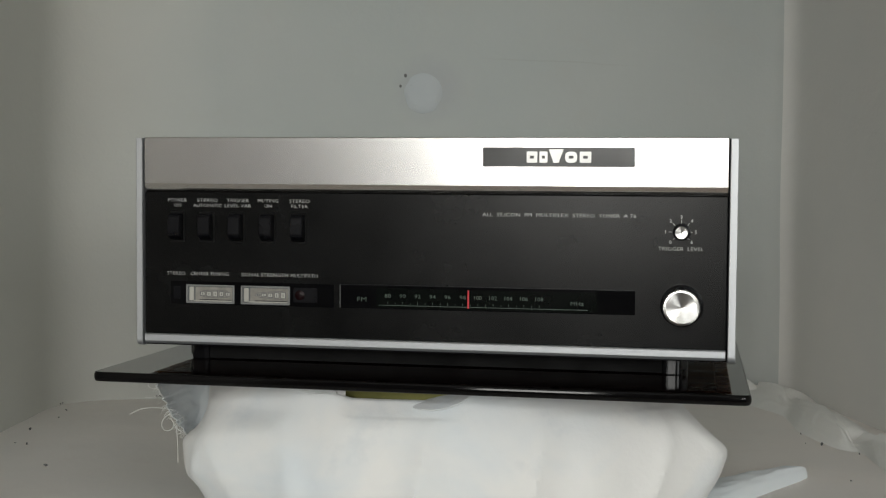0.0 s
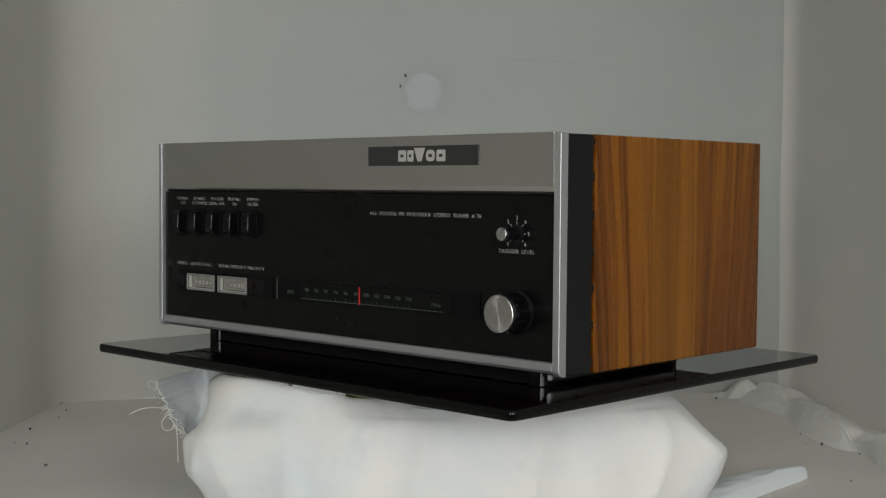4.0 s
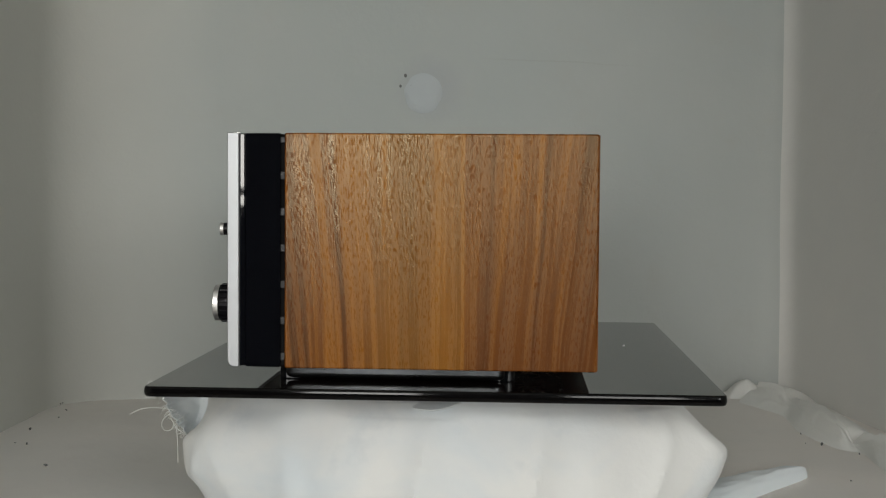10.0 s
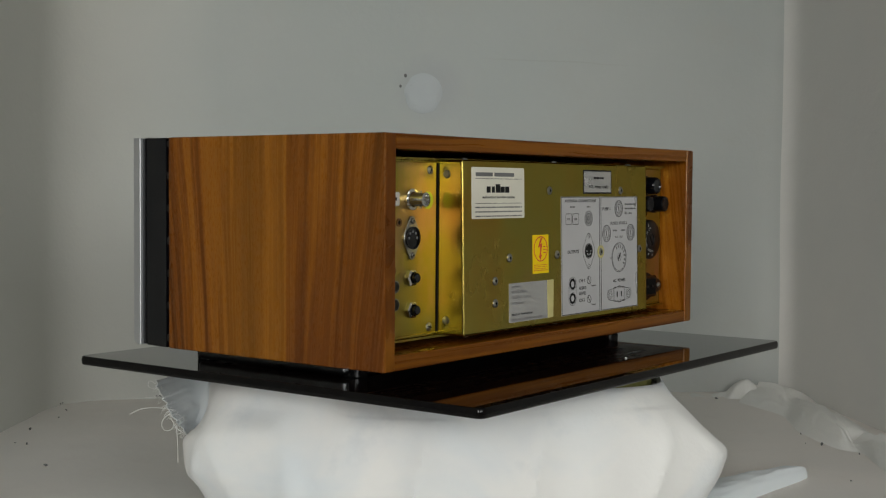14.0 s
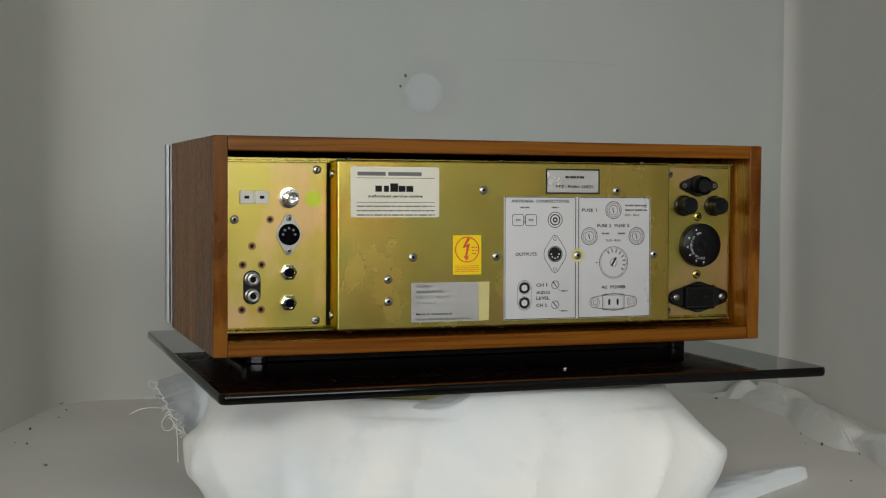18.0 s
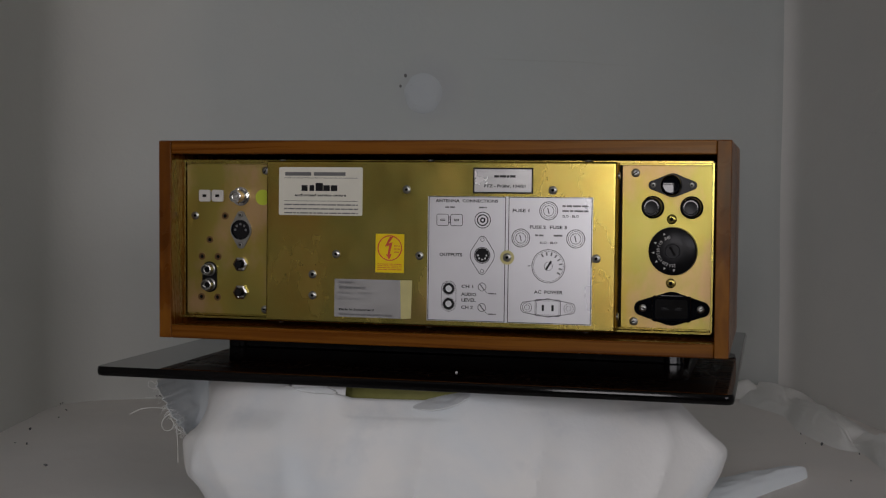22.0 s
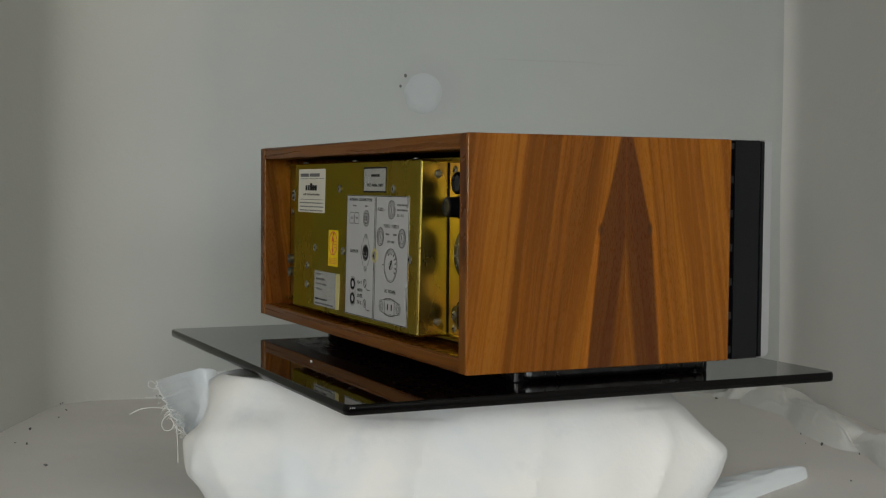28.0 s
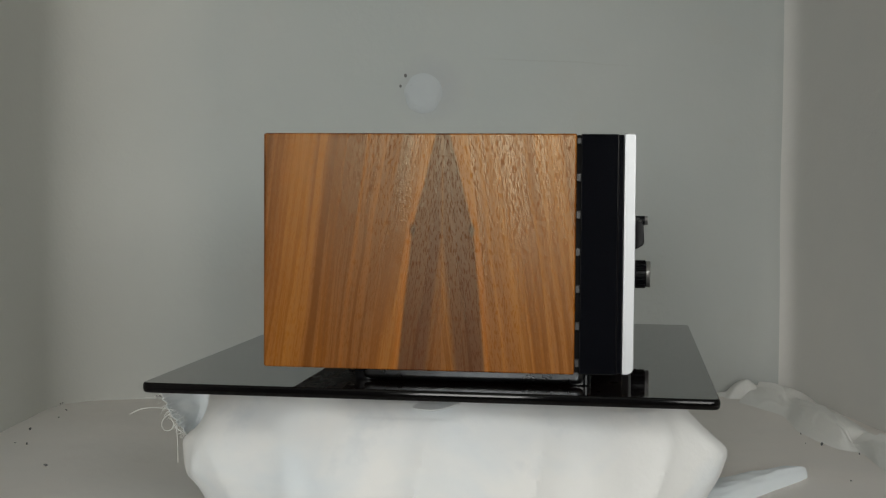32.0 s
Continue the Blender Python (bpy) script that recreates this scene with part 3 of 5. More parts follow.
def lip(u, v):
    """A rolled edge where the cloth begins to dip."""
    x = -0.114 + 0.040 * u
    low = along([(0.0, -0.0045), (0.15, -0.0082), (1.0, -0.0092)], u)[0]
    z = low + (-0.0045 - low) * v
    return on_cloth(x, z, -0.001 + 0.0050 * (1 - v) ** 0.6 * math.sin(min(1.0, u * 4 + 0.05) * math.pi / 2))


sheet("cloth_lip", 24, 8, lip, CLOTH, MOUND, 0.0008)


def flap(u, v):
    """A smooth doubled corner with a rounded tip."""
    p = Vector((0.185, 0.036, -0.1322)).lerp(Vector((0.3180, 0.1640, -0.1322)), u)
    tip = math.sqrt(max(0.0, 1 - ((u - 0.84) / 0.16) ** 2)) if u > 0.84 else 1.0
    half = (0.0125 + 0.040 * (1 - u)) * tip
    ang = math.pi * v
    p += Vector((0.694, -0.72, 0)) * half * math.cos(ang) * (0.35 if v < 0.5 else 1.0)
    p.z += 0.0150 * tip ** 0.7 * math.sin(ang) ** 0.8 * (1 + 0.15 * noise.noise(Vector((u * 4, v * 3, 3)))) + 0.0016 * math.sin(ang) * noise.noise(Vector((u * 9, v * 9, 1)))
    return p


sheet("corner_flap", 44, 24, flap, CLOTH, MOUND, label="cloth corner lying on the floor")


def thread(lines, r, parent, name="thread"):
    """One thread, or a fringe of many, as fine tubes."""
    cu = bpy.data.curves.new(name, "CURVE")
    cu.dimensions, cu.bevel_depth, cu.bevel_resolution, cu.resolution_u = "3D", r, 1, 6
    for points in lines:
        sp = cu.splines.new("BEZIER")
        sp.bezier_points.add(len(points) - 1)
        for bp, p in zip(sp.bezier_points, points):
            bp.co, bp.handle_left_type, bp.handle_right_type = p, "AUTO", "AUTO"
    tmp = new("tmp", cu)
    bpy.context.view_layer.update()
    me = bpy.data.meshes.new_from_object(tmp.evaluated_get(bpy.context.evaluated_depsgraph_get()))
    bpy.data.objects.remove(tmp)
    me.name = name
    me.materials.clear()
    me.materials.append(THREAD)
    ob = new(name, me)
    ob.parent = parent
    return ob


rnd = random.Random(5)
thread([[(-0.219, -0.014, -0.0445), (-0.232, -0.017, -0.0425), (-0.243, -0.018, -0.0435), (-0.2515, -0.018, -0.0475)]], 0.00026, MOUND)
thread([[(-0.220, -0.014, -0.046), (-0.2265, -0.018, -0.053), (-0.2245, -0.02, -0.059), (-0.219, -0.019, -0.0585), (-0.2175, -0.018, -0.053)]], 0.00028, MOUND)
thread([[(-0.222, -0.014, -0.047), (-0.216, -0.018, -0.057), (-0.207, -0.019, -0.063)]], 0.00032, MOUND)
thread([[(-0.2165, -0.014, -0.056), (-0.2148, -0.018, -0.070), (-0.2140, -0.02, -0.084)]], 0.00028, MOUND)
thread([[(-0.229, -0.012, -0.033), (-0.234, -0.016, -0.0345), (-0.240, -0.017, -0.0345)]], 0.00024, MOUND)
thread([[(-0.232, -0.012, -0.029), (-0.2375, -0.016, -0.026), (-0.2360, -0.017, -0.022), (-0.2325, -0.016, -0.024)]], 0.00022, MOUND)
fringe = []
for k in range(150):
    v = rnd.random() ** 0.8
    p = torn_edge(rnd.uniform(0.0, 0.10), v) + Vector((0, -0.0015, 0))
    d = Vector((rnd.uniform(-0.0055, 0.0025), -0.002, rnd.uniform(-0.0055, 0.0015)))
    fringe.append([p, p + d * 0.55 + Vector((0, -0.001, rnd.uniform(-0.001, 0.001))), p + d + Vector((rnd.uniform(-0.001, 0.001), 0, rnd.uniform(-0.0015, 0.0015)))])
tagged(thread(fringe, 0.00013, MOUND, "fringe"), "fuzzy cotton fringe", kind="stuff")


def crumpled_strip():
    """Crumpled painted cloth pushed along the foot of the right-hand wall: foot line, ridge line, fall behind."""
    rows = [(0.00, 0.335, 0.560, 0.385, 0.640, -0.119), (0.12, 0.355, 0.511, 0.400, 0.587, -0.1157), (0.21, 0.3688, 0.460, 0.400, 0.543, -0.1262), (0.30, 0.367, 0.410, 0.400, 0.470, -0.1140),
            (0.42, 0.366, 0.365, 0.400, 0.382, -0.1122), (0.53, 0.3767, 0.277, 0.400, 0.333, -0.1168), (0.60, 0.3949, 0.246, 0.402, 0.312, -0.1282), (0.70, 0.392, 0.200, 0.412, 0.276, -0.1150),
            (0.82, 0.389, 0.160, 0.422, 0.222, -0.1120), (1.00, 0.392, 0.050, 0.435, 0.080, -0.1120)]

    def f(u, v):
        fx, fy, rx, ry, rz = along(rows, u)
        foot, top, back = Vector((fx, fy, -0.1345)), Vector((rx, ry, rz)), Vector((rx + 0.045, ry + 0.004, -0.136))
        if v < 0.7:
            q = v / 0.7
            p = foot.lerp(top, q)
            p.z += 0.0035 * math.sin(q * math.pi)
        else:
            q = (v - 0.7) / 0.3
            p = top.lerp(back, q)
            p.z += 0.006 * math.sin(q * math.pi)
        edge = math.sin(min(1.0, v * 1.2) * math.pi)
        p += Vector((0.5, 0.3, 1)) * edge * (0.0030 * noise.noise(Vector((u * 11, v * 3.0, 5))) + 0.0010 * noise.noise(Vector((u * 34, v * 8, 1))))
        crease = 1 - abs(2.4 * noise.noise(Vector((u * 8 + v * 1.4, v * 1.6 - u * 3, 2))))
        p.z += 0.0013 * max(0.0, crease) ** 4 * edge
        p.z += (0.0050 + 0.0035 * noise.noise(Vector((u * 19, 4, 2)))) * math.exp(-((v - 0.66) / 0.035) ** 2)
        return p
    ob = sheet("crumpled_cloth", 220, 60, f, STRIP, None)
    tagged(ob, "crumpled white painted cloth strip along the wall", "cloth")

    def g(u, v):
        p = Vector((0.292, 0.625, -0.136)).lerp(Vector((0.385, 0.640, -0.136)), u)
        hgt = 0.006 + 0.020 * math.exp(-((u - 0.76) / 0.22) ** 2)
        p += Vector((0, -0.045 * (1 - v), hgt * math.sin(v * 2.0)))
        return p + Vector((0, 0, 1)) * 0.003 * noise.noise(Vector((u * 7, v * 3, 9))) * min(1, v * 3)
    ob = sheet("crumpled_cloth", 40, 14, g, STRIP, None)
    tagged(ob, "crumpled scrap of white cloth in the corner", "cloth")


crumpled_strip()


def debris():
    """Dark crumbs on the floor and specks on the wall."""
    rnd = random.Random(11)
    bm = bmesh.new()
    spots = [(-0.470, 0.502), (-0.462, 0.530), (-0.439, 0.466), (-0.440, 0.411), (-0.452, 0.347), (-0.433, 0.273), (-0.381, 0.173), (0.325, 0.586), (0.364, 0.365), (0.362, 0.313), (0.398, 0.262), (0.354, 0.136)]
    for x, y in spots:
        for k in range(rnd.randint(1, 2)):
            m = pose(x + rnd.uniform(-0.008, 0.008), y + rnd.uniform(-0.008, 0.008), -0.1285, rnd.uniform(0, 90), rnd.uniform(0, 90), rnd.uniform(0, 90))
            r = bmesh.ops.create_icosphere(bm, subdivisions=1, radius=rnd.uniform(0.0006, 0.0019))
            bmesh.ops.transform(bm, matrix=m @ Matrix.Diagonal((1, 1.6, 0.7, 1)), verts=r["verts"])
    crack = bmesh.new()
    for k in range(5, 17):
        x = -0.405 + 0.155 * k / 18
        w = 0.0002 + 0.0007 * math.sin(k / 17 * math.pi) ** 2 * (1 + 0.8 * noise.noise(Vector((k * 0.7, 2, 1))))
        r = bmesh.ops.create_cube(crack, size=1.0)
        bmesh.ops.transform(crack, matrix=pose(x, 0.5455 + (x + 0.472) * 0.1323, -0.1275 + 0.0008 * noise.noise(Vector((k * 0.5, 1, 1))), 0, 0, 7.5) @ Matrix.Diagonal((0.0095, 0.010, w, 1)), verts=r["verts"])
    tagged(part("wall_crack", crack, INK_GREY), "thin dark crack along the foot of the wall", "crack")
    tagged(part("debris", bm, INK_GREY), "dark crumbs and dust specks on the white floor", "debris", kind="stuff")
    for x, z, r in ((-0.067, 0.2655, 0.0020), (-0.073, 0.2525, 0.0016), (-0.060, 0.2535, 0.001)):
        bm = bmesh.new()
        bmesh.ops.create_icosphere(bm, subdivisions=2, radius=r)
        bmesh.ops.transform(bm, matrix=Matrix.Translation((x, 0.6015, z)) @ Matrix.Diagonal((1, 0.5, 1.2, 1)), verts=bm.verts)
        tagged(part("wall_speck", bm, INK_GREY), "small dark speck on the white wall", "speck", group="specks by the wall patch")


debris()


# ---- the turntable's glass plate ----
def glass_plate():
    top = 0.0035
    half, bm, loops = 0.00325, bmesh.new(), []
    for a in (-90, -70, -50, -30, -10, 10, 30, 50, 70, 90):      # a pencil-rounded edge
        cut, z = half * 0.4 * (1 - math.cos(radians(a))), top - half + half * math.sin(radians(a))
        loops.append([bm.verts.new((x, y - 0.006, z)) for x, y in rounded(0.431 - 2 * cut, 0.361 - 2 * cut, 0.006 - cut, 5)])
    for a, b in zip(loops, loops[1:]):
        for k in range(len(a)):
            q = (k + 1) % len(a)
            bm.faces.new((a[k], a[q], b[q], b[k]))
    bm.faces.new(loops[-1]), bm.faces.new(loops[0][::-1])
    bmesh.ops.recalc_face_normals(bm, faces=bm.faces)
    plate = part("glass_turntable_plate", bm, GLASS)
    plate.data.materials.append(GLASS_ARRIS)
    for f in plate.data.polygons:            # the rounded rim is polished
        f.use_smooth = abs(f.normal.z) < 0.99
        f.material_index = 1 if f.use_smooth else 0
    tagged(plate, "glossy black glass plate turning on the draped base", "turntable")
    part("turning_disc", lathe([(0, -0.0205), (0.1485, -0.0205), (0.1495, -0.0195), (0.1495, -0.0034), (0, -0.0034)], pose(0, 0, 0), 48), CARD, plate, "yellowish board disc under the glass")
    bm = bmesh.new()
    bmesh.ops.create_icosphere(bm, subdivisions=1, radius=0.0011)
    bmesh.ops.transform(bm, matrix=Matrix.Translation((-0.031, 0.131, 0.0039)) @ Matrix.Diagonal((1, 1, 0.6, 1)), verts=bm.verts)
    part("dust_speck", bm, LABEL_PAPER, plate, "white crumb lying on the glass")
    return plate


PLATE = glass_plate()


# ---- the tuner ----
def tuner():
    t = new("radio_tuner")
    tagged(t, "vintage walnut-cased stereo radio tuner with black and aluminium front", "tuner")
    XL, XR, YF, YB, ZB, ZT = -0.209, 0.206, -0.0988, 0.0952, 0.0151, 0.1615
    w = 0.0098
    bev = 0.0009
    part("side_panel", box(XR - w, XR, YF, YB, ZB, ZT, bev), WOOD_R, t, "walnut veneered side with a vertical join")
    part("side_panel", box(XL, XL + w, YF, YB, ZB, ZT, bev), WOOD_L, t, "walnut veneered side with a dark pointed figure")
    for x0, x1 in ((XR - w, XR), (XL, XL + w)):
        part("edge_band", box(x0 + 0.0004, x1 - 0.0004, YB - 0.0002, YB + 0.0005, ZB + 0.0006, ZT - 0.0006, 0.0002), WOOD_EDGE, t)
    part("top_panel", box(XL + w, XR - w, YF, YB - 0.0003, ZT - w, ZT, bev), WOOD_X, t)
    part("bottom_panel", box(XL + w, XR - w, YF, YB - 0.0003, ZB, ZB + w, bev), WOOD_X, t)

    # glossy black collar between case and front, with a shallow step
    yc0, yc1 = -0.1272, -0.1016
    for s, x in ((1, XR), (-1, XL)):
        bm = box(x - s * 0.006, x - s * 0.0003, -0.1240, yc1, ZB + 0.0003, ZT - 0.0002, 0.0006)
        for v in bm.verts:                  # the collar narrows a little towards the front
            if abs(v.co.x) > 0.2025:
                v.co.x -= s * 0.00157 * (yc1 - v.co.y) / 0.0224
        part("side_collar", bm, BLACK_GLOSS, t)
        part("collar_step", box(x - s * 0.006, x - s * 0.0014, yc0, -0.1240, ZB + 0.0010, ZT - 0.0006, 0.0005), BLACK_GLOSS, t)
        part("vent_channel", box(x - s * 0.006, x - s * 0.0035, yc1, YF, ZB + 0.001, ZT - 0.001), BLACK_MATT, t)
        for k in range(7):
            z = ZT - 0.0035 - 0.0226 * k
            part("vent_rib", box(x - s * 0.0035, x - s * 0.0009, yc1, YF, z - 0.0028, z + 0.0022 if k else z + 0.0010, 0.0004), RIB, t)
    part("top_collar", box(XL + 0.006, XR - 0.006, yc0, YF, ZT - 0.006, ZT - 0.0006, 0.0005), BLACK_SATIN, t)
    part("bottom_collar", box(XL + 0.006, XR - 0.006, yc0, YF, ZB + 0.0006, ZB + 0.006, 0.0005), BLACK_SATIN, t)
    part("chassis_front", box(XL + 0.006, XR - 0.006, -0.1272, -0.1262, ZB + 0.006, ZT - 0.006), BLACK_MATT, t)

    # aluminium end strips, round at the foot
    prof = [(-0.1274, 0.0155), (-0.1302, 0.0155)] + [(-0.1302 - 0.0044 * math.sin(radians(a)), 0.0199 - 0.0044 * math.cos(radians(a))) for a in (20, 40, 60, 80, 90)] + [(-0.1346, 0.1615), (-0.1274, 0.1615)]
    for x0, x1 in ((0.2016, 0.2068), (-0.2100, -0.2022)):
        if x0 < 0:
            x0, x1 = -0.2060, -0.2016
        bm = prism(prof, x1 - x0, Matrix(((0, 0, 1, x0), (1, 0, 0, 0), (0, 1, 0, 0), (0, 0, 0, 1))), 0.0004)
        part("end_strip", bm, ALU_EDGE, t, "satin aluminium end strip")

    FX0, FX1 = -0.2004, 0.2004
    # upper aluminium band with a turned-in lower lip
    prof = [(-0.1275, 0.1620), (-0.1328, 0.1620), (-0.1332, 0.1616), (-0.1332, 0.1296), (-0.1322, 0.1266), (-0.1300, 0.1240), (-0.1275, 0.1240)]
    part("upper_band", prism(prof, FX1 - FX0, Matrix(((0, 0, 1, FX0), (1, 0, 0, 0), (0, 1, 0, 0), (0, 0, 0, 1))), 0.0002), ALU, t, "brushed aluminium upper band")
    part("front_panel", box(FX0, FX1, -0.1318, -0.1275, 0.0243, 0.1236, 0.0003), PANEL, t, "dark grey enamelled control panel")
    prof = [(-0.1275, 0.0240), (-0.1326, 0.0240), (-0.1335, 0.0232), (-0.1335, 0.0190), (-0.1318, 0.0172), (-0.1275, 0.0168)]
    part("lower_strip", prism(prof, FX1 - FX0, Matrix(((0, 0, 1, FX0), (1, 0, 0, 0), (0, 1, 0, 0), (0, 0, 0, 1))), 0.0002), ALU_EDGE, t, "bright aluminium lower strip")

    # badge with a plain silver device instead of letters
    badge = part("badge", prism(rounded(0.1004, 0.0128, 0.0004), 0.0006, front(0.0904, 0.1489, -0.1332)), BADGE, t, "dark grey badge with a silver device")
    gy = -0.1339
    x = 0.0690
    for wd, kind in ((0.0082, "block"), (0.0062, "bars"), (0.0098, "wedge"), (0.0092, "ring"), (0.0088, "cross")):
        c, h = x + wd / 2, 0.0074
        if kind == "wedge":
            pts = [(-wd / 2, h * 0.70), (wd / 2, h * 0.70), (wd / 6, -h / 2), (-wd / 6, -h / 2)]
        else:
            pts = rounded(wd * 0.86, h, 0.0030 if kind == "ring" else 0.0008)
        part("device", prism(pts, 0.0004, front(c, 0.1489, gy + 0.0001)), SILVER_PRINT, badge)
        if kind != "wedge":
            bar(wd * 0.34, h * 0.26, front(c, 0.1489, gy - 0.00035), BADGE, badge, "device_cut")
        x += wd + 0.0004

    LY = -0.13195          # printed legends lie just proud of the panel
    for x, a, b, wa, wb in ((-0.1764, "POWER", "ON", 0.0140, 0.0052), (-0.1542, "STEREO", "AUTOMATIC", 0.0150, 0.0208), (-0.1319, "TRIGGER", "LEVEL VAR", 0.0160, 0.0192), (-0.1101, "MUTING", "ON", 0.0146, 0.0052), (-0.0874, "STEREO", "FILTER", 0.0145, 0.0120)):
        lettering(a, 0.0023, front(x, 0.1182, LY), INK_WHITE, t, wa, weight=-0.014)
        lettering(b, 0.0023, front(x, 0.1146, LY), INK_WHITE, t, wb, weight=-0.014)
    for x, a, wa in ((-0.1774, "STEREO", 0.0135), (-0.1527, "CENTER TUNING", 0.0280), (-0.1125, "SIGNAL STRENGTH", 0.0340), (-0.0840, "MULTIPATH", 0.0190)):
        lettering(a, 0.0024, front(x, 0.0669, LY), INK_WHITE, t, wa, weight=-0.014)
    lettering("ALL  SILICON  FM  MULTIPLEX  STEREO  TUNER  A 76", 0.0024, front(0.0909, 0.1106, LY), INK_WHITE, t, 0.1018, weight=-0.012)
    lettering("TRIGGER  LEVEL", 0.0024, front(0.1709, 0.0896, LY), INK_WHITE, t, 0.0290, weight=-0.014)
    for k, (x, z) in enumerate(((0.1641, 0.0940), (0.1609, 0.1006), (0.1641, 0.1078), (0.1710, 0.1103), (0.1777, 0.1079), (0.1804, 0.1006), (0.1778, 0.0942))):
        lettering(str(k), 0.0024, front(x, z, LY), INK_WHITE, t)
        cx, cz = 0.1712, 0.1005
        d = Vector((cx - x, cz - z)).normalized()
        m = front(x + d.x * 0.0032, z + d.y * 0.0032, LY) @ pose(0, 0, 0, 0, 0, math.degrees(math.atan2(d.y, d.x)))
        bar(0.0022, 0.0004, m, INK_WHITE, t, "scale_tick")

    # five rocker switches in black wells
    for x in (-0.1764, -0.1545, -0.1325, -0.1100, -0.0878):
        well = part("switch", prism(rounded(0.0114, 0.0218, 0.0012), 0.0005, front(x, 0.0995, -0.1318), 0.0001), BLACK_MATT, t, "black rocker switch")
        prof = [(-0.1320, 0.0900), (-0.1358, 0.0912), (-0.1396, 0.0936), (-0.1402, 0.0950), (-0.1396, 0.1062), (-0.1385, 0.1080), (-0.1320, 0.1090)]
        part("rocker", prism(prof, 0.0086, Matrix(((0, 0, 1, x - 0.0043), (1, 0, 0, 0), (0, 1, 0, 0), (0, 0, 0, 1))), 0.0005), BLACK_SATIN, well)

    # indicator strip with two meters and two lamps
    part("indicator_strip", prism(rounded(0.1186, 0.0160, 0.0006), 0.0004, front(-0.1221, 0.0534, -0.1318)), SMOKE, t, "smoked strip holding meters and lamps")
    for x, tall in ((-0.15185, (0.0030, 0.0038, 0.0044, 0.0038, 0.0030)), (-0.11165, (0.0016, 0.0026, 0.0034, 0.0041, 0.0048))):
        meter = part("tuning_meter", prism(rounded(0.0354, 0.0130, 0.0010), 0.0004, front(x, 0.0527, -0.1320)), METER_WELL, t, "tuning meter with a pale card in a grey frame")
        for lim in ((-0.0177, 0.0177, 0.0054, 0.0065), (-0.0177, 0.0177, -0.0065, -0.0053), (-0.0177, -0.0165, -0.0053, 0.0054), (0.0165, 0.0177, -0.0053, 0.0054)):
            part("meter_frame", box(x + lim[0], x + lim[1], -0.1336, -0.1322, 0.0527 + lim[2], 0.0527 + lim[3], 0.0004), METER_RIM, meter)
        part("meter_card", prism(rounded(0.0272, 0.0092, 0.0004), 0.0002, front(x + 0.0026, 0.0530, -0.13235)), METER_CARD, meter)
        part("meter_reflector", prism(rounded(0.0034, 0.0096, 0.0006), 0.0006, front(x - 0.0138, 0.0528, -0.13235), 0.0002), METER_FACE, meter, "pale side bar")
        part("meter_ledge", box(x - 0.0120, x + 0.0160, -0.1332, -0.1325, 0.0476, 0.0484, 0.0002), METER_FACE, meter)
        # black line drawn in for the shadow above the ledge
        bar(0.0230, 0.0005, front(x + 0.0040, 0.0488, -0.13262), INK_BLACK, meter, "meter_shadow_gap")
        x += 0.0032
        for k, hgt in enumerate(tall):
            cx = x - 0.0088 + 0.0046 * k
            bar(0.0038, hgt, front(cx, 0.0529, -0.13262), INK_GREY, meter, "meter_mark")
            bar(0.0027, hgt - 0.0011, front(cx, 0.0529, -0.13272), METER_FACE, meter, "meter_mark")
            bar(0.0006, hgt * 0.4, front(cx, 0.0529, -0.13282), INK_GREY, meter, "meter_mark")
        for side in (1, -1):
            for k in range(4):
                z0, z1 = 0.0529 + side * (tall[k] / 2 + 0.0006), 0.0529 + side * (tall[k + 1] / 2 + 0.0006)
                a, b = Vector((x - 0.0088 + 0.0046 * k, z0)), Vector((x - 0.0042 + 0.0046 * k, z1))
                m = front((a.x + b.x) / 2, (a.y + b.y) / 2, -0.13262) @ pose(0, 0, 0, 0, 0, math.degrees(math.atan2(b.y - a.y, b.x - a.x)))
                bar((b - a).length + 0.0001, 0.0004, m, INK_GREY, meter, "meter_line")
    part("stereo_lamp", prism(rounded(0.0052, 0.0088, 0.0010), 0.0004, front(-0.1765, 0.0534, -0.1322), 0.0001), BLACK_SATIN, t)
    lamp = part("multipath_lamp", prism(rounded(0.0170, 0.0100, 0.0010), 0.0004, front(-0.0830, 0.0534, -0.1322), 0.0001), BLACK_SATIN, t)
    part("lens", lathe([(0, 0.0006), (0.0034, 0.0006), (0.0034, 0.0009), (0.0024, 0.0013), (0, 0.0015)], front(-0.0868, 0.0534, -0.1322), 24), RED_LENS, lamp, "dark red round lens", True)

    # tuning dial
    dial = part("tuning_dial", prism(rounded(0.2005, 0.0162, 0.0005), 0.0006, front(0.0417, 0.0536, -0.1318)), SMOKE, t, "smoked glass tuning scale with a red pointer")
    part("dial_rim", prism([(-0.1, 0), (0.1, 0), (0.1, 0.0005), (-0.1, 0.0005)], 0.0004, front(0.0417, 0.0613, -0.1322)), BLACK_SATIN, dial)
    part("dial_rim", prism([(0, -0.0078), (0.0003, -0.0078), (0.0003, 0.0078), (0, 0.0078)], 0.0004, front(-0.0583, 0.0536, -0.1322)), METER_RIM, dial)
    part("dial_glass", prism(rounded(0.1500, 0.0135, 0.0006), 0.0002, front(0.0424, 0.0530, -0.1324)), DIAL, dial)
    DY = -0.13270
    lettering("FM", 0.0030, front(-0.0427, 0.0518, DY), INK_DIM, dial, 0.0064)
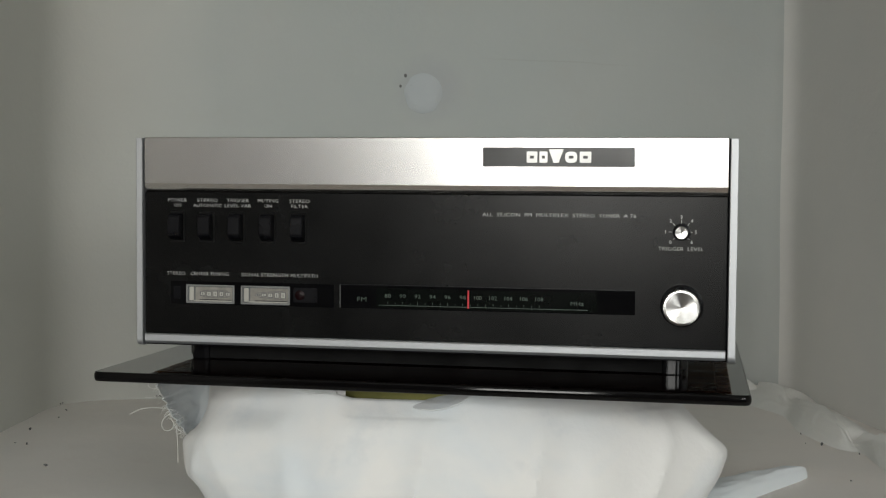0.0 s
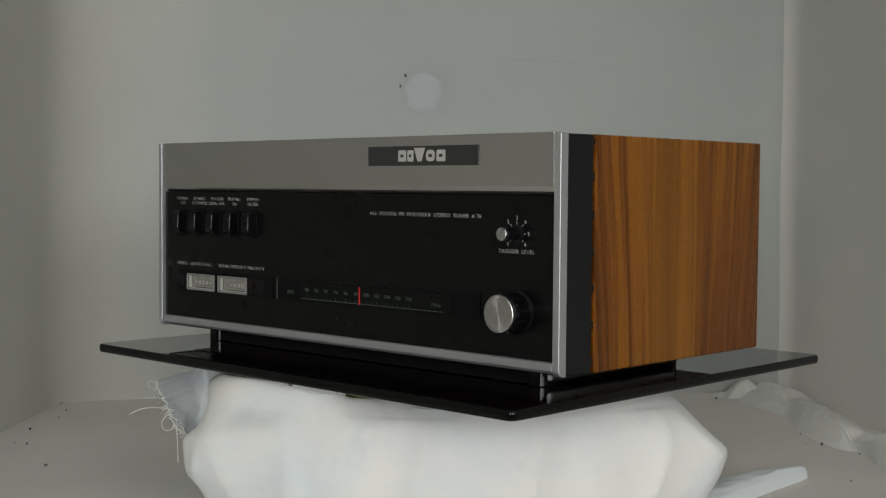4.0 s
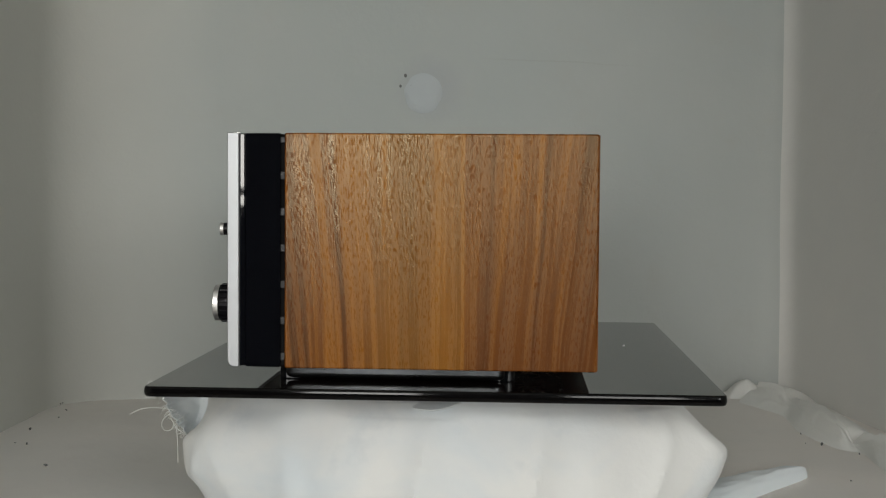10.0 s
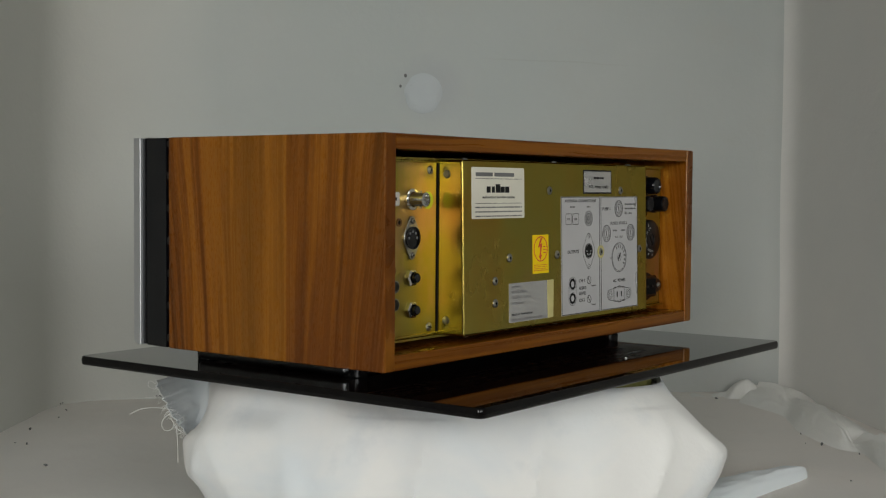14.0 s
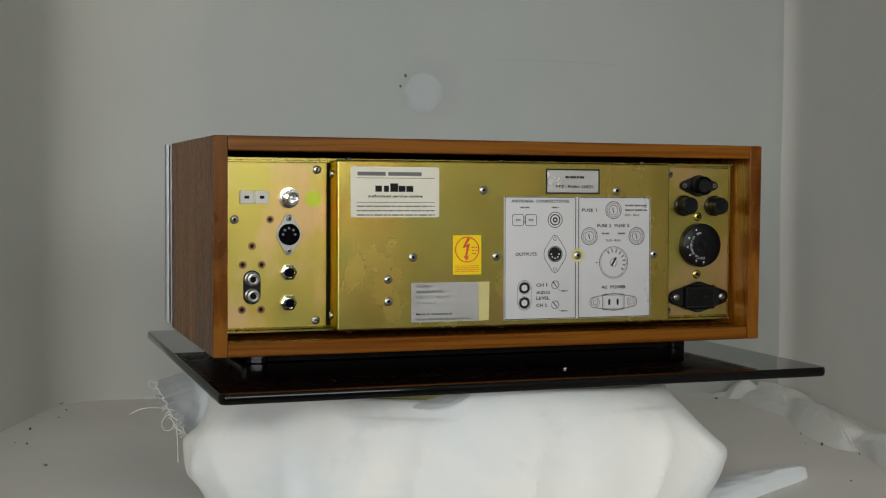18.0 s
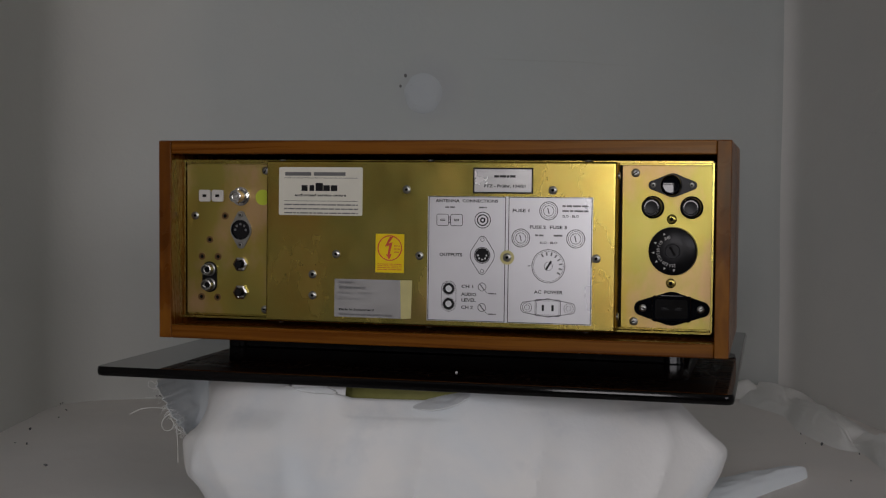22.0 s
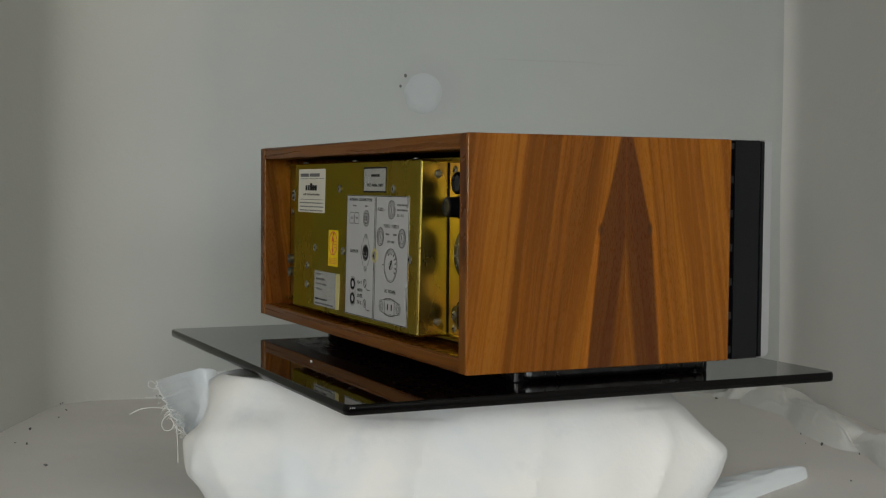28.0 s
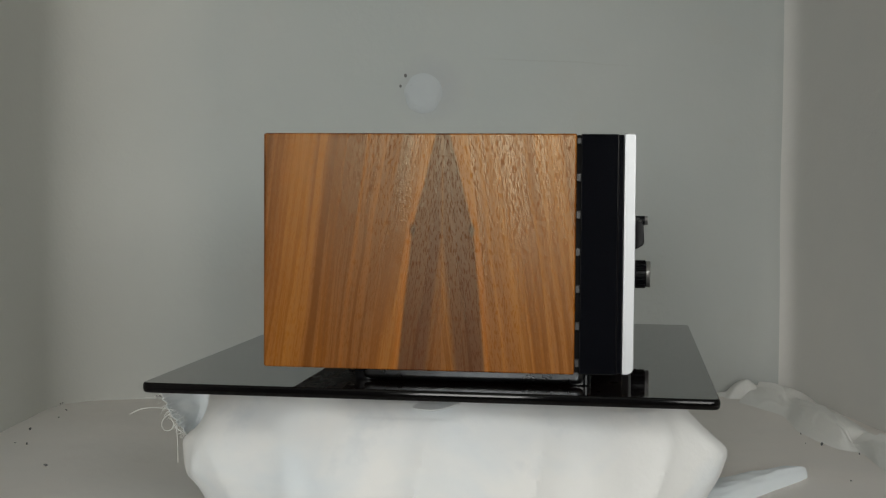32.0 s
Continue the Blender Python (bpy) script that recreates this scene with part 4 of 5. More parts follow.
    for k, s in enumerate(("88", "90", "92", "94", "96", "98", "100", "102", "104", "106", "108")):
        x = -0.0246 + 0.01035 * k
        lettering(s, 0.0026, front(x, 0.0545, DY), INK_DIM, dial, 0.0042 if len(s) == 2 else 0.0052)
        bar(0.0003, 0.0017, front(x, 0.0496, DY), INK_DIM, dial, "scale_tick")
        if k < 10:
            bar(0.0003, 0.0010, front(x + 0.0053, 0.0493, DY), INK_DIM, dial, "scale_tick")
    lettering("MHz", 0.0026, front(0.1040, 0.0522, DY), INK_DIM, dial, 0.0085)
    bar(0.1420, 0.0004, front(0.0400, 0.0480, DY), INK_DIM, dial, "scale_line")
    part("pointer", prism([(-0.0005, -0.0060), (0.0005, -0.0060), (0.0005, 0.0062), (-0.0005, 0.0062)], 0.0004, front(0.0310, 0.0532, -0.1328)), NEEDLE, dial, "red tuning pointer")

    # knobs
    body = [(0, 0), (0.0138, 0), (0.0138, 0.0012), (0.0120, 0.0020), (0.0124, 0.0030), (0.0112, 0.0140), (0.0116, 0.0142), (0.0116, 0.0148), (0.0, 0.0148)]
    knob = part("tuning_knob", lathe(body, front(0.1720, 0.0525, -0.1318), 48), BLACK_SATIN, t, "black tuning knob with spun aluminium cap", True)
    for k in range(14):
        a = 2 * math.pi * k / 14
        part("knob_rib", box(-0.0011, 0.0008, -0.0015, 0.0015, 0.0032, 0.0138, 0.0004, 1), BLACK_SATIN, knob).data.transform(front(0.1720, 0.0525, -0.1318) @ pose(0.0118 * math.cos(a), 0.0118 * math.sin(a), 0, 0, 0, math.degrees(a)))
    part("cap", lathe([(0.0117, 0.0146), (0.01175, 0.0176), (0.0113, 0.0181), (0.0100, 0.0182), (0, 0.0178)], front(0.1720, 0.0525, -0.1318), 48), SPUN, knob, "spun aluminium cap")
    body = [(0, 0), (0.0058, 0), (0.0056, 0.0010), (0.0040, 0.0016), (0.0040, 0.0128), (0.0, 0.0128)]
    knob = part("trigger_knob", lathe(body, front(0.1712, 0.1005, -0.1318), 28), BLACK_SATIN, t, "small black knob with a bright cap", True)
    part("cap", lathe([(0.0041, 0.0126), (0.0041, 0.0148), (0.0038, 0.0152), (0, 0.0150)], front(0.1712, 0.1005, -0.1318), 28), SPUN, knob, "bright turned cap")
    bar(0.0003, 0.0060, front(0.1712, 0.1005, -0.14706), INK_GREY, knob, "knob_mark")

    # ---- back ----
    PY = 0.0715            # plane of the two connector panels
    BY = 0.0934            # plane of the deep middle cover
    part("chassis_top", box(-0.1960, 0.1960, -0.120, PY + 0.004, 0.1462, 0.1476), BRASS, t)
    part("chassis_bottom", box(-0.1960, 0.1960, -0.120, PY + 0.004, 0.0290, 0.0304), BRASS, t)
    part("chassis_side", box(-0.1968, -0.1955, -0.120, PY, 0.0304, 0.1462), BRASS, t)
    part("chassis_side", box(0.1955, 0.1968, -0.120, PY, 0.0304, 0.1462), BRASS, t)
    part("connector_panel", box(0.1236, 0.1945, PY - 0.0012, PY, 0.0312, 0.1454, 0.0003), BRASS_PANEL, t, "yellow passivated connector panel")
    part("mains_panel", box(-0.1955, -0.1341, PY - 0.0012, PY, 0.0312, 0.1454, 0.0003), BRASS_PANEL, t, "yellow passivated mains panel")
    # the middle cover: a folded box with rolled edges
    cover = part("back_cover", box(-0.1325, 0.1220, PY - 0.030, BY, 0.0300, 0.1468, 0.0016, 3), BRASS, t, "yellow passivated folded steel back cover")
    part("cover_flange", box(-0.1950, 0.1940, PY - 0.001, PY + 0.0016, 0.0306, 0.0322, 0.0003), BRASS, cover)
    part("cover_flange", box(-0.1950, 0.1940, PY - 0.001, PY + 0.0016, 0.1446, 0.1462, 0.0003), BRASS, cover)
    part("cover_seam", box(0.1220, 0.1232, PY - 0.0002, PY + 0.0006, 0.0322, 0.1446), BLACK_MATT, cover)
    part("cover_seam", box(-0.1337, -0.1325, PY - 0.0002, PY + 0.0006, 0.0322, 0.1446), BLACK_MATT, cover)

    def screw(x, z, y, r, parent, slot=True, mat=STEEL, hole=True):
        s = part("screw", lathe([(0, 0.0), (r, 0.0), (r, 0.0006), (r * 0.75, 0.0012), (r * 0.42, 0.0013), (r * 0.36, 0.0006), (0, 0.0005)], rear(x, z, y), 20), mat, parent, "", True)
        if hole:
            part("socket_hole", lathe([(0, 0.0008), (r * 0.36, 0.0008), (r * 0.36, 0.0011), (0, 0.0011)], rear(x, z, y), 12), BLACK_MATT, s)
        elif slot:
            m = rear(x, z, y) @ pose(0, 0, 0.0012, 0, 0, 25 + 40 * math.sin(x * 900 + z * 700))
            bar(r * 1.5, r * 0.28, m, BLACK_MATT, s, "slot")
        return s

    for x, z in ((0.0157, 0.1267), (0.0679, 0.0800), (0.0857, 0.0650), (0.0856, 0.0498), (0.0058, 0.0801), (-0.0888, 0.1270), (-0.0574, 0.0801), (-0.1194, 0.0804)):
        screw(x, z, BY, 0.0030, cover)
    part("washer", ring(0.0050, 0.0028, 0.0003, rear(-0.0574, 0.0801, BY + 0.0003), 24), TAPE, cover)
    for x, s in ((0.1220, 1), (-0.1325, -1)):
        for z in (0.1372, 0.0400):
            part("cover_screw", lathe([(0, 0), (0.0028, 0), (0.0024, 0.0010), (0.0010, 0.0013), (0.0009, 0.0007), (0, 0.0007)], pose(x, PY + 0.0075, z, 0, 90 * s), 18), STEEL, cover, "", True)
    for x in (0.112, 0.0, -0.112):
        for z, s in ((0.1468, 1), (0.0300, -1)):
            bm = lathe([(0, 0), (0.0026, 0), (0.0022, 0.0012), (0, 0.0015)], pose(x, BY - 0.006, z, 0 if s > 0 else 180), 16)
            part("cover_screw", bm, STEEL, cover)

    # stickers on the cover
    st = part("service_sticker", prism(rounded(0.0637, 0.0346, 0.0012), 0.0001, rear(0.0804, 0.1249, BY)), LABEL_CREAM, cover, "cream service sticker")
    SY = BY + 0.00018
    bar(0.0200, 0.0026, rear(0.0975, 0.1374, SY), INK_GREY, st)
    bar(0.0240, 0.0026, rear(0.0735, 0.1374, SY), INK_GREY, st)
    bar(0.0560, 0.0003, rear(0.0800, 0.1345, SY), INK_BLACK, st)
    for k, (wd, h) in enumerate(((0.0046, 0.0042), (0.0036, 0.0042), (0.0056, 0.0058), (0.0050, 0.0042), (0.0050, 0.0042))):
        bar(wd, h, rear(0.0925 - 0.0056 * k, 0.1272 + (0.0008 if k == 2 else 0), SY), INK_BLACK, st, "device")
    lettering("authorised service centre", 0.0018, rear(0.0804, 0.1222, SY), INK_BLACK, st, 0.0390, weight=0.03)
    bar(0.0560, 0.0003, rear(0.0800, 0.1179, SY), INK_BLACK, st)
    for k in range(3):
        broken_bar(0.0560, 0.0009, rear(0.0800, 0.1152 - 0.0030 * k, SY), INK_GREY, st, 20 + k)

    st = part("warning_sticker", prism(rounded(0.0212, 0.0276, 0.0004), 0.0001, rear(0.0278, 0.0813, BY)), LABEL_YELLOW, cover, "yellow high-voltage warning sticker")
    part("warning_ring", ring(0.0091, 0.0083, 0.00006, rear(0.0278, 0.0850, SY), 40), INK_RED, st)
    bolt = [(0.0000, 0.0080), (-0.0036, 0.0010), (-0.0004, 0.0018), (-0.0016, -0.0048), (-0.0030, -0.0042), (-0.0004, -0.0082), (0.0016, -0.0040), (0.0000, -0.0046), (0.0020, 0.0042), (-0.0008, 0.0034), (0.0026, 0.0080)]
    part("warning_bolt", prism(bolt, 0.00008, rear(0.0278, 0.0850, SY)), INK_RED, st)
    for k in range(3):
        broken_bar(0.0044, 0.0006, rear(0.0224, 0.0866 - 0.0022 * k, SY + 0.0001), INK_RED, st, 90 + k)
    for k in range(4):
        broken_bar(0.0180, 0.0004, rear(0.0278, 0.0736 - 0.0013 * k, SY), INK_RED, st, 60 + k)

    st = part("type_label", prism(rounded(0.0545, 0.0274, 0.0006), 0.0001, rear(0.0417, 0.0486, BY)), LABEL_SILVER, cover, "silvery typed label with aged tape edge")
    broken_bar(0.0120, 0.0013, rear(0.0595, 0.0598, SY), INK_GREY, st, 40)
    broken_bar(0.0200, 0.0015, rear(0.0555, 0.0560, SY), INK_GREY, st, 41)
    lettering("110-250 V~, 50-60 Hz", 0.0015, rear(0.0655, 0.0522, SY), INK_GREY, st, 0.0250, "LEFT", weight=0.02)
    lettering("20 Watt max.", 0.0015, rear(0.0655, 0.0482, SY), INK_GREY, st, 0.0155, "LEFT", weight=0.02)
    lettering("Made in Switzerland", 0.0015, rear(0.0655, 0.0405, SY), INK_BLACK, st, 0.0262, "LEFT", weight=0.03)
    broken_bar(0.0400, 0.0013, rear(0.0455, 0.0368, SY), INK_GREY, st, 47)
    part("tape", prism([(-0.0024, -0.0137), (0.0050, -0.0133), (0.0056, 0.0138), (-0.0030, 0.0137)], 0.0002, rear(0.0166, 0.0486, BY + 0.0002)), TAPE, st, "yellowed adhesive tape")

    st = part("approval_label", prism(rounded(0.0426, 0.0180, 0.0003), 0.0001, rear(-0.0536, 0.1334, BY)), INK_BLACK, cover, "white approval label with black border")
    part("label_field", prism(rounded(0.0404, 0.0158, 0.0003), 0.0001, rear(-0.0536, 0.1334, BY + 0.0001)), LABEL_SILVER, st)
    broken_bar(0.0150, 0.0016, rear(-0.0550, 0.1364, BY + 0.0003), INK_BLACK, st, 71)
    lettering("FTZ - Pr\u00fcfnr. 134/21", 0.0019, rear(-0.0550, 0.1297, BY + 0.0003), INK_BLACK, st, 0.0292, weight=0.035)

    # printed connection diagram
    dg = part("connection_diagram", prism(rounded(0.1167, 0.0878, 0.0003), 0.0001, rear(-0.0583, 0.0784, BY)), LABEL_WHITE, cover, "pale plate printed with the connection diagram")
    DY2 = BY + 0.0002

    def line(x0, z0, x1, z1, wd=0.00050, mat=INK_BLACK):
        a, b = Vector((x0, z0)), Vector((x1, z1))
        d = b - a
        m = rear((x0 + x1) / 2, (z0 + z1) / 2, DY2) @ pose(0, 0, 0, 0, 0, math.degrees(math.atan2(d.y, -d.x)))
        bar(d.length, wd, m, mat, dg, "printed_line")

    def circ(x, z, r, wd=0.0005, mat=INK_BLACK):
        part("printed_ring", ring(r, r - wd, 0.00006, rear(x, z, DY2), 32), mat, dg)

    def disc(x, z, r, mat=INK_BLACK, up=0.0):
        part("printed_disc", lathe([(0, 0), (r, 0), (r, 0.00006), (0, 0.00006)], rear(x, z, DY2 + up), 24), mat, dg)

    def word(s, h, x, z, wd):
        lettering(s, h, rear(x, z, DY2), INK_BLACK, dg, wd, weight=0.025)

    def outline(pts, x, z, wd=0.0004):
        """A closed printed line."""
        bm = bmesh.new()
        n = len(pts)
        inner = []
        for k in range(n):
            p, q, r = (Vector(pts[k - 1]), Vector(pts[k]), Vector(pts[(k + 1) % n]))
            d = ((r - p).normalized())
            inner.append(q + Vector((-d.y, d.x)) * wd)
        vo = [bm.verts.new((*p, 0)) for p in pts]
        vi = [bm.verts.new((*p, 0)) for p in inner]
        for k in range(n):
            q = (k + 1) % n
            bm.faces.new((vo[k], vo[q], vi[q], vi[k]))
        bmesh.ops.transform(bm, matrix=rear(x, z, DY2), verts=bm.verts)
        part("printed_outline", bm, INK_BLACK, dg)

    for x0, x1 in ((-0.0008, -0.0558), (-0.0582, -0.1160)):
        line(x0, 0.1219, x1, 0.1219), line(x0, 0.0350, x1, 0.0350), line(x0, 0.0350, x0, 0.1219), line(x1, 0.0350, x1, 0.1219)
    word("ANTENNA  CONNECTIONS", 0.0020, -0.0280, 0.1191, 0.0450)
    broken_bar(0.0070, 0.0010, rear(-0.0160, 0.1146, DY2), INK_GREY, dg, 80)
    broken_bar(0.0055, 0.0010, rear(-0.0396, 0.1146, DY2), INK_GREY, dg, 81)
    for s in (-1, 1):
        outline(rounded(0.0090, 0.0084, 0.0016), -0.0158 + s * 0.0050, 0.1056)
        outline(rounded(0.0036, 0.0014, 0.0003), -0.0158 + s * 0.0050, 0.1056)
    outline(rounded(0.0014, 0.0044, 0.0003), -0.0158, 0.1056)
    circ(-0.0396, 0.1058, 0.0058), circ(-0.0396, 0.1058, 0.0041, 0.0008), disc(-0.0396, 0.1058, 0.0019), disc(-0.0396, 0.1058, 0.0009, LABEL_WHITE, 0.0001)
    word("OUTPUTS", 0.0022, -0.0170, 0.0813, 0.0165)
    outline(lozenge(0.0180, 0.0270, 0.0088, 0.0030), -0.0396, 0.0812)
    circ(-0.0396, 0.0812, 0.0058, 0.0006), disc(-0.0396, 0.0812, 0.0050)
    for k in range(5):
        a = radians(180 + 45 * k)
        disc(-0.0396 + 0.0030 * math.cos(a), 0.0812 + 0.0030 * math.sin(a), 0.0006, LABEL_WHITE, 0.0001)
    for dz in (0.0110, -0.0110):
        circ(-0.0396, 0.0812 + dz, 0.0014, 0.0003)
    outline(rounded(0.0108, 0.0216, 0.0053), -0.0158, 0.0520, 0.00025)
    for z in (0.0573, 0.0466):
        circ(-0.0158, z, 0.0041, 0.0018), circ(-0.0158, z, 0.0046, 0.0002)
    word("CH 1", 0.0022, -0.0292, 0.0592, 0.0085), word("AUDIO", 0.0022, -0.0303, 0.0537, 0.0107), word("LEVEL", 0.0022, -0.0303, 0.0497, 0.0104), word("CH 2", 0.0022, -0.0292, 0.0446, 0.0085)
    for z in (0.0591, 0.0447):
        circ(-0.0398, z, 0.0030, 0.0004)
        line(-0.0382, z + 0.002, -0.0414, z - 0.002, 0.0006)
        broken_bar(0.0055, 0.0009, rear(-0.0470, z - 0.0045, DY2), INK_GREY, dg, 83)
        line(-0.0420, z - 0.0028, -0.0434, z - 0.0042, 0.0002)
    word("FUSE 1", 0.0021, -0.0667, 0.1128, 0.0118), word("FUSE 2", 0.0021, -0.0787, 0.1015, 0.0112), word("FUSE 3", 0.0021, -0.0930, 0.1015, 0.0118)
    for x, z in ((-0.0861, 0.1128), (-0.0668, 0.0938), (-0.1051, 0.0938)):
        circ(x, z, 0.0065, 0.0005), circ(x, z, 0.0052, 0.0003), circ(x, z, 0.0038, 0.0004)
        line(x + 0.0007, z + 0.0020, x - 0.0003, z - 0.0020, 0.0007)
    for k, (x, z, wd) in enumerate(((-0.1046, 0.1162, 0.018), (-0.1046, 0.1128, 0.018), (-0.0797, 0.0958, 0.006), (-0.0928, 0.0958, 0.006))):
        broken_bar(wd, 0.0012, rear(x, z, DY2), INK_GREY, dg, 100 + k)
    word("SLO - BLO", 0.0015, -0.1013, 0.1092, 0.0115), word("SLO - BLO", 0.0015, -0.0862, 0.0908, 0.0120)
    circ(-0.0864, 0.0746, 0.0117, 0.0004), circ(-0.0864, 0.0746, 0.0106, 0.0002), circ(-0.0864, 0.0746, 0.0030, 0.0003)
    line(-0.0846, 0.0720, -0.0884, 0.0782, 0.0014)
    for k in range(8):
        a = radians(60 + 22 * k)
        x, z = -0.0864 + 0.0086 * math.cos(a) * 1.0, 0.0746 + 0.0086 * math.sin(a)
        m = rear(x, z, DY2) @ pose(0, 0, 0, 0, 0, 180 - math.degrees(a))
        bar(0.0024, 0.0010, m, INK_GREY, dg)
    line(-0.0720, 0.0746, -0.0738, 0.0746, 0.0005)
    word("AC  POWER", 0.0022, -0.0866, 0.0567, 0.0200)
    outline([(-p[1], p[0]) for p in lozenge(0.0130, 0.0385, 0.0066, 0.0046)], -0.0864, 0.0458)
    outline(rounded(0.0180, 0.0118, 0.0016), -0.0864, 0.0458), outline(rounded(0.0160, 0.0098, 0.0012), -0.0864, 0.0458, 0.0002)
    for s in (-1, 1):
        bar(0.0016, 0.0042, rear(-0.0864 + s * 0.0034, 0.0458, DY2), INK_BLACK, dg)
        circ(-0.0864 + s * 0.0145, 0.0458, 0.0034, 0.0003), circ(-0.0864 + s * 0.0145, 0.0458, 0.0019, 0.0003)

    # the cover leans back a little towards its top
    for ob in [cover] + list(cover.children_recursive):
        for v in ob.data.vertices:
            if v.co.y > 0.085:
                v.co.y -= (v.co.z - 0.060) * 0.021

    # left-hand connector panel
    cp = PY
    for s in (-1, 1):
        ob = part("antenna_socket", prism(rounded(0.0094, 0.0090, 0.0014), 0.0016, rear(0.1743 + s * 0.0053, 0.1208, cp), 0.0003), IVORY, t, "ivory flat-pin antenna socket")
        bar(0.0032, 0.0020, rear(0.1743 + s * 0.0052, 0.1208, cp + 0.0017), BLACK_MATT, ob, "pin_slot")
    part("socket_bridge", prism(rounded(0.0018, 0.0060, 0.0003), 0.0012, rear(0.1743, 0.1208, cp)), STEEL, t)
    co = part("coaxial_socket", lathe([(0, 0), (0.0070, 0), (0.0070, 0.0016), (0.0050, 0.0018), (0.0046, 0.0030), (0.0046, 0.0120), (0.0036, 0.0124), (0.0032, 0.0100), (0, 0.0098)], rear(0.1503, 0.1205, cp), 32), CHROME, t, "nickel coaxial antenna socket", True)
    part("centre_pin", lathe([(0, 0.0098), (0.0010, 0.0098), (0.0010, 0.0118), (0, 0.0120)], rear(0.1503, 0.1205, cp), 12), STEEL, co)
    for s in (-1, 1):
        part("bayonet_lug", box(-0.0006, 0.0006, -0.0009, 0.0009, 0.0060, 0.0080), CHROME, co).data.transform(rear(0.1503, 0.1205 + s * 0.0049, cp))
    part("dot_sticker", lathe([(0, 0.0001), (0.0058, 0.0001), (0.0058, 0.0003), (0, 0.0003)], rear(0.1331, 0.1199, cp), 28), LIME, t, "lime green dot sticker")
    din = part("din_socket", prism(lozenge(0.018, 0.0285, 0.0086, 0.0032), 0.0012, rear(0.1504, 0.0955, cp), 0.0002), STEEL, t, "round five-pin socket on a steel flange")
    part("socket_face", lathe([(0, 0.0012), (0.0074, 0.0012), (0.0074, 0.0022), (0.0066, 0.0022), (0.0064, 0.0014), (0, 0.0014)], rear(0.1504, 0.0955, cp), 32), BLACK_GLOSS, din)
    for k in range(5):
        a = radians(45 * k)
        part("pin_hole", lathe([(0, 0.0014), (0.0009, 0.0014), (0.0009, 0.0018), (0, 0.0018)], rear(0.1504 + 0.0042 * math.cos(a), 0.0955 + 0.0042 * math.sin(a), cp), 10), INK_GREY, din)
    for dz in (0.0112, -0.0112):
        screw(0.1504, 0.0955 + dz, cp + 0.0012, 0.0020, din, mat=STEEL)
    for z in (0.0696, 0.0486):
        nut = part("level_control", lathe([(0, 0), (0.0058, 0), (0.0058, 0.0022), (0.0044, 0.0028), (0.0042, 0.0010), (0, 0.0010)], rear(0.1505, z, cp), 6), CHROME, t, "level control in a plated nut")
        part("shaft", lathe([(0.0, 0.0010), (0.0032, 0.0010), (0.0031, 0.0056), (0.0026, 0.0061), (0, 0.0061)], rear(0.1505, z, cp), 24), BLACK_GLOSS, nut)
    for x, z in ((0.1307, 0.1399), (0.1312, 0.0360)):
        screw(x, z, cp, 0.0030, t, hole=False, mat=STEEL)
    screw(0.1877, 0.1057, cp, 0.0030, t)
    for x, z in ((0.1757, 0.0877), (0.1821, 0.0750), (0.1691, 0.0749), (0.1826, 0.0444), (0.1695, 0.0443), (0.1633, 0.1057)):
        ey = part("eyelet", ring(0.0027, 0.0014, 0.0006, rear(x, z, cp), 20), EYELET, t)
        part("socket_hole", lathe([(0, 0.0002), (0.0015, 0.0002), (0.0015, 0.0004), (0, 0.0004)], rear(x, z, cp), 14), BLACK_MATT, ey)
    ph = part("phono_sockets", prism(rounded(0.0118, 0.0232, 0.0058), 0.0012, rear(0.1758, 0.0596, cp), 0.0002), BLACK_SATIN, t, "pair of phono sockets on a dark plate")
    for z in (0.0653, 0.0539):
        part("phono_socket", lathe([(0, 0.0012), (0.0050, 0.0012), (0.0050, 0.0020), (0.0042, 0.0024), (0.0041, 0.0078), (0.0033, 0.0080), (0.0030, 0.0050), (0, 0.0050)], rear(0.1758, z, cp), 26), STEEL, ph, "", True)
        part("phono_core", lathe([(0, 0.0052), (0.0022, 0.0052), (0.0018, 0.0060), (0.0009, 0.0060), (0, 0.0054)], rear(0.1758, z, cp), 16), BLACK_MATT, ph)

    # right-hand mains panel
    fh = part("fuse_holder", prism([(-p[1], p[0]) for p in lozenge(0.016, 0.0330, 0.0082, 0.0032)], 0.0016, rear(-0.1687, 0.1311, cp), 0.0003), BLACK_SATIN, t, "black fuse holder on an oval flange")
    part("fuse_cap", lathe([(0, 0.0016), (0.0074, 0.0016), (0.0070, 0.0110), (0.0062, 0.0120), (0.0050, 0.0108), (0, 0.0106)], rear(-0.1680, 0.1311, cp), 30), BLACK_GLOSS, fh, "", True)
    for s in (-1, 1):
        screw(-0.1687 + s * 0.0130, 0.1311, cp + 0.0016, 0.0019, fh)
    for x in (-0.1555, -0.1819):
        fh = part("fuse_holder", lathe([(0, 0), (0.0078, 0), (0.0078, 0.0030), (0.0068, 0.0036), (0.0064, 0.0120), (0.0056, 0.0126), (0, 0.0120)], rear(x, 0.1159, cp), 30), BLACK_SATIN, t, "small round black fuse holder", True)
        part("fuse_mark", ring(0.0050, 0.0043, 0.0002, rear(x, 0.1159, cp + 0.0124), 24), BLACK_GLOSS, fh)
    for z in (0.1076, 0.0634):
        screw(-0.1684, z, cp, 0.0034, t, mat=BRASS)
    for x, z in ((-0.1432, 0.1395), (-0.1432, 0.0362)):
        screw(x, z, cp, 0.0030, t, hole=False, mat=STEEL)
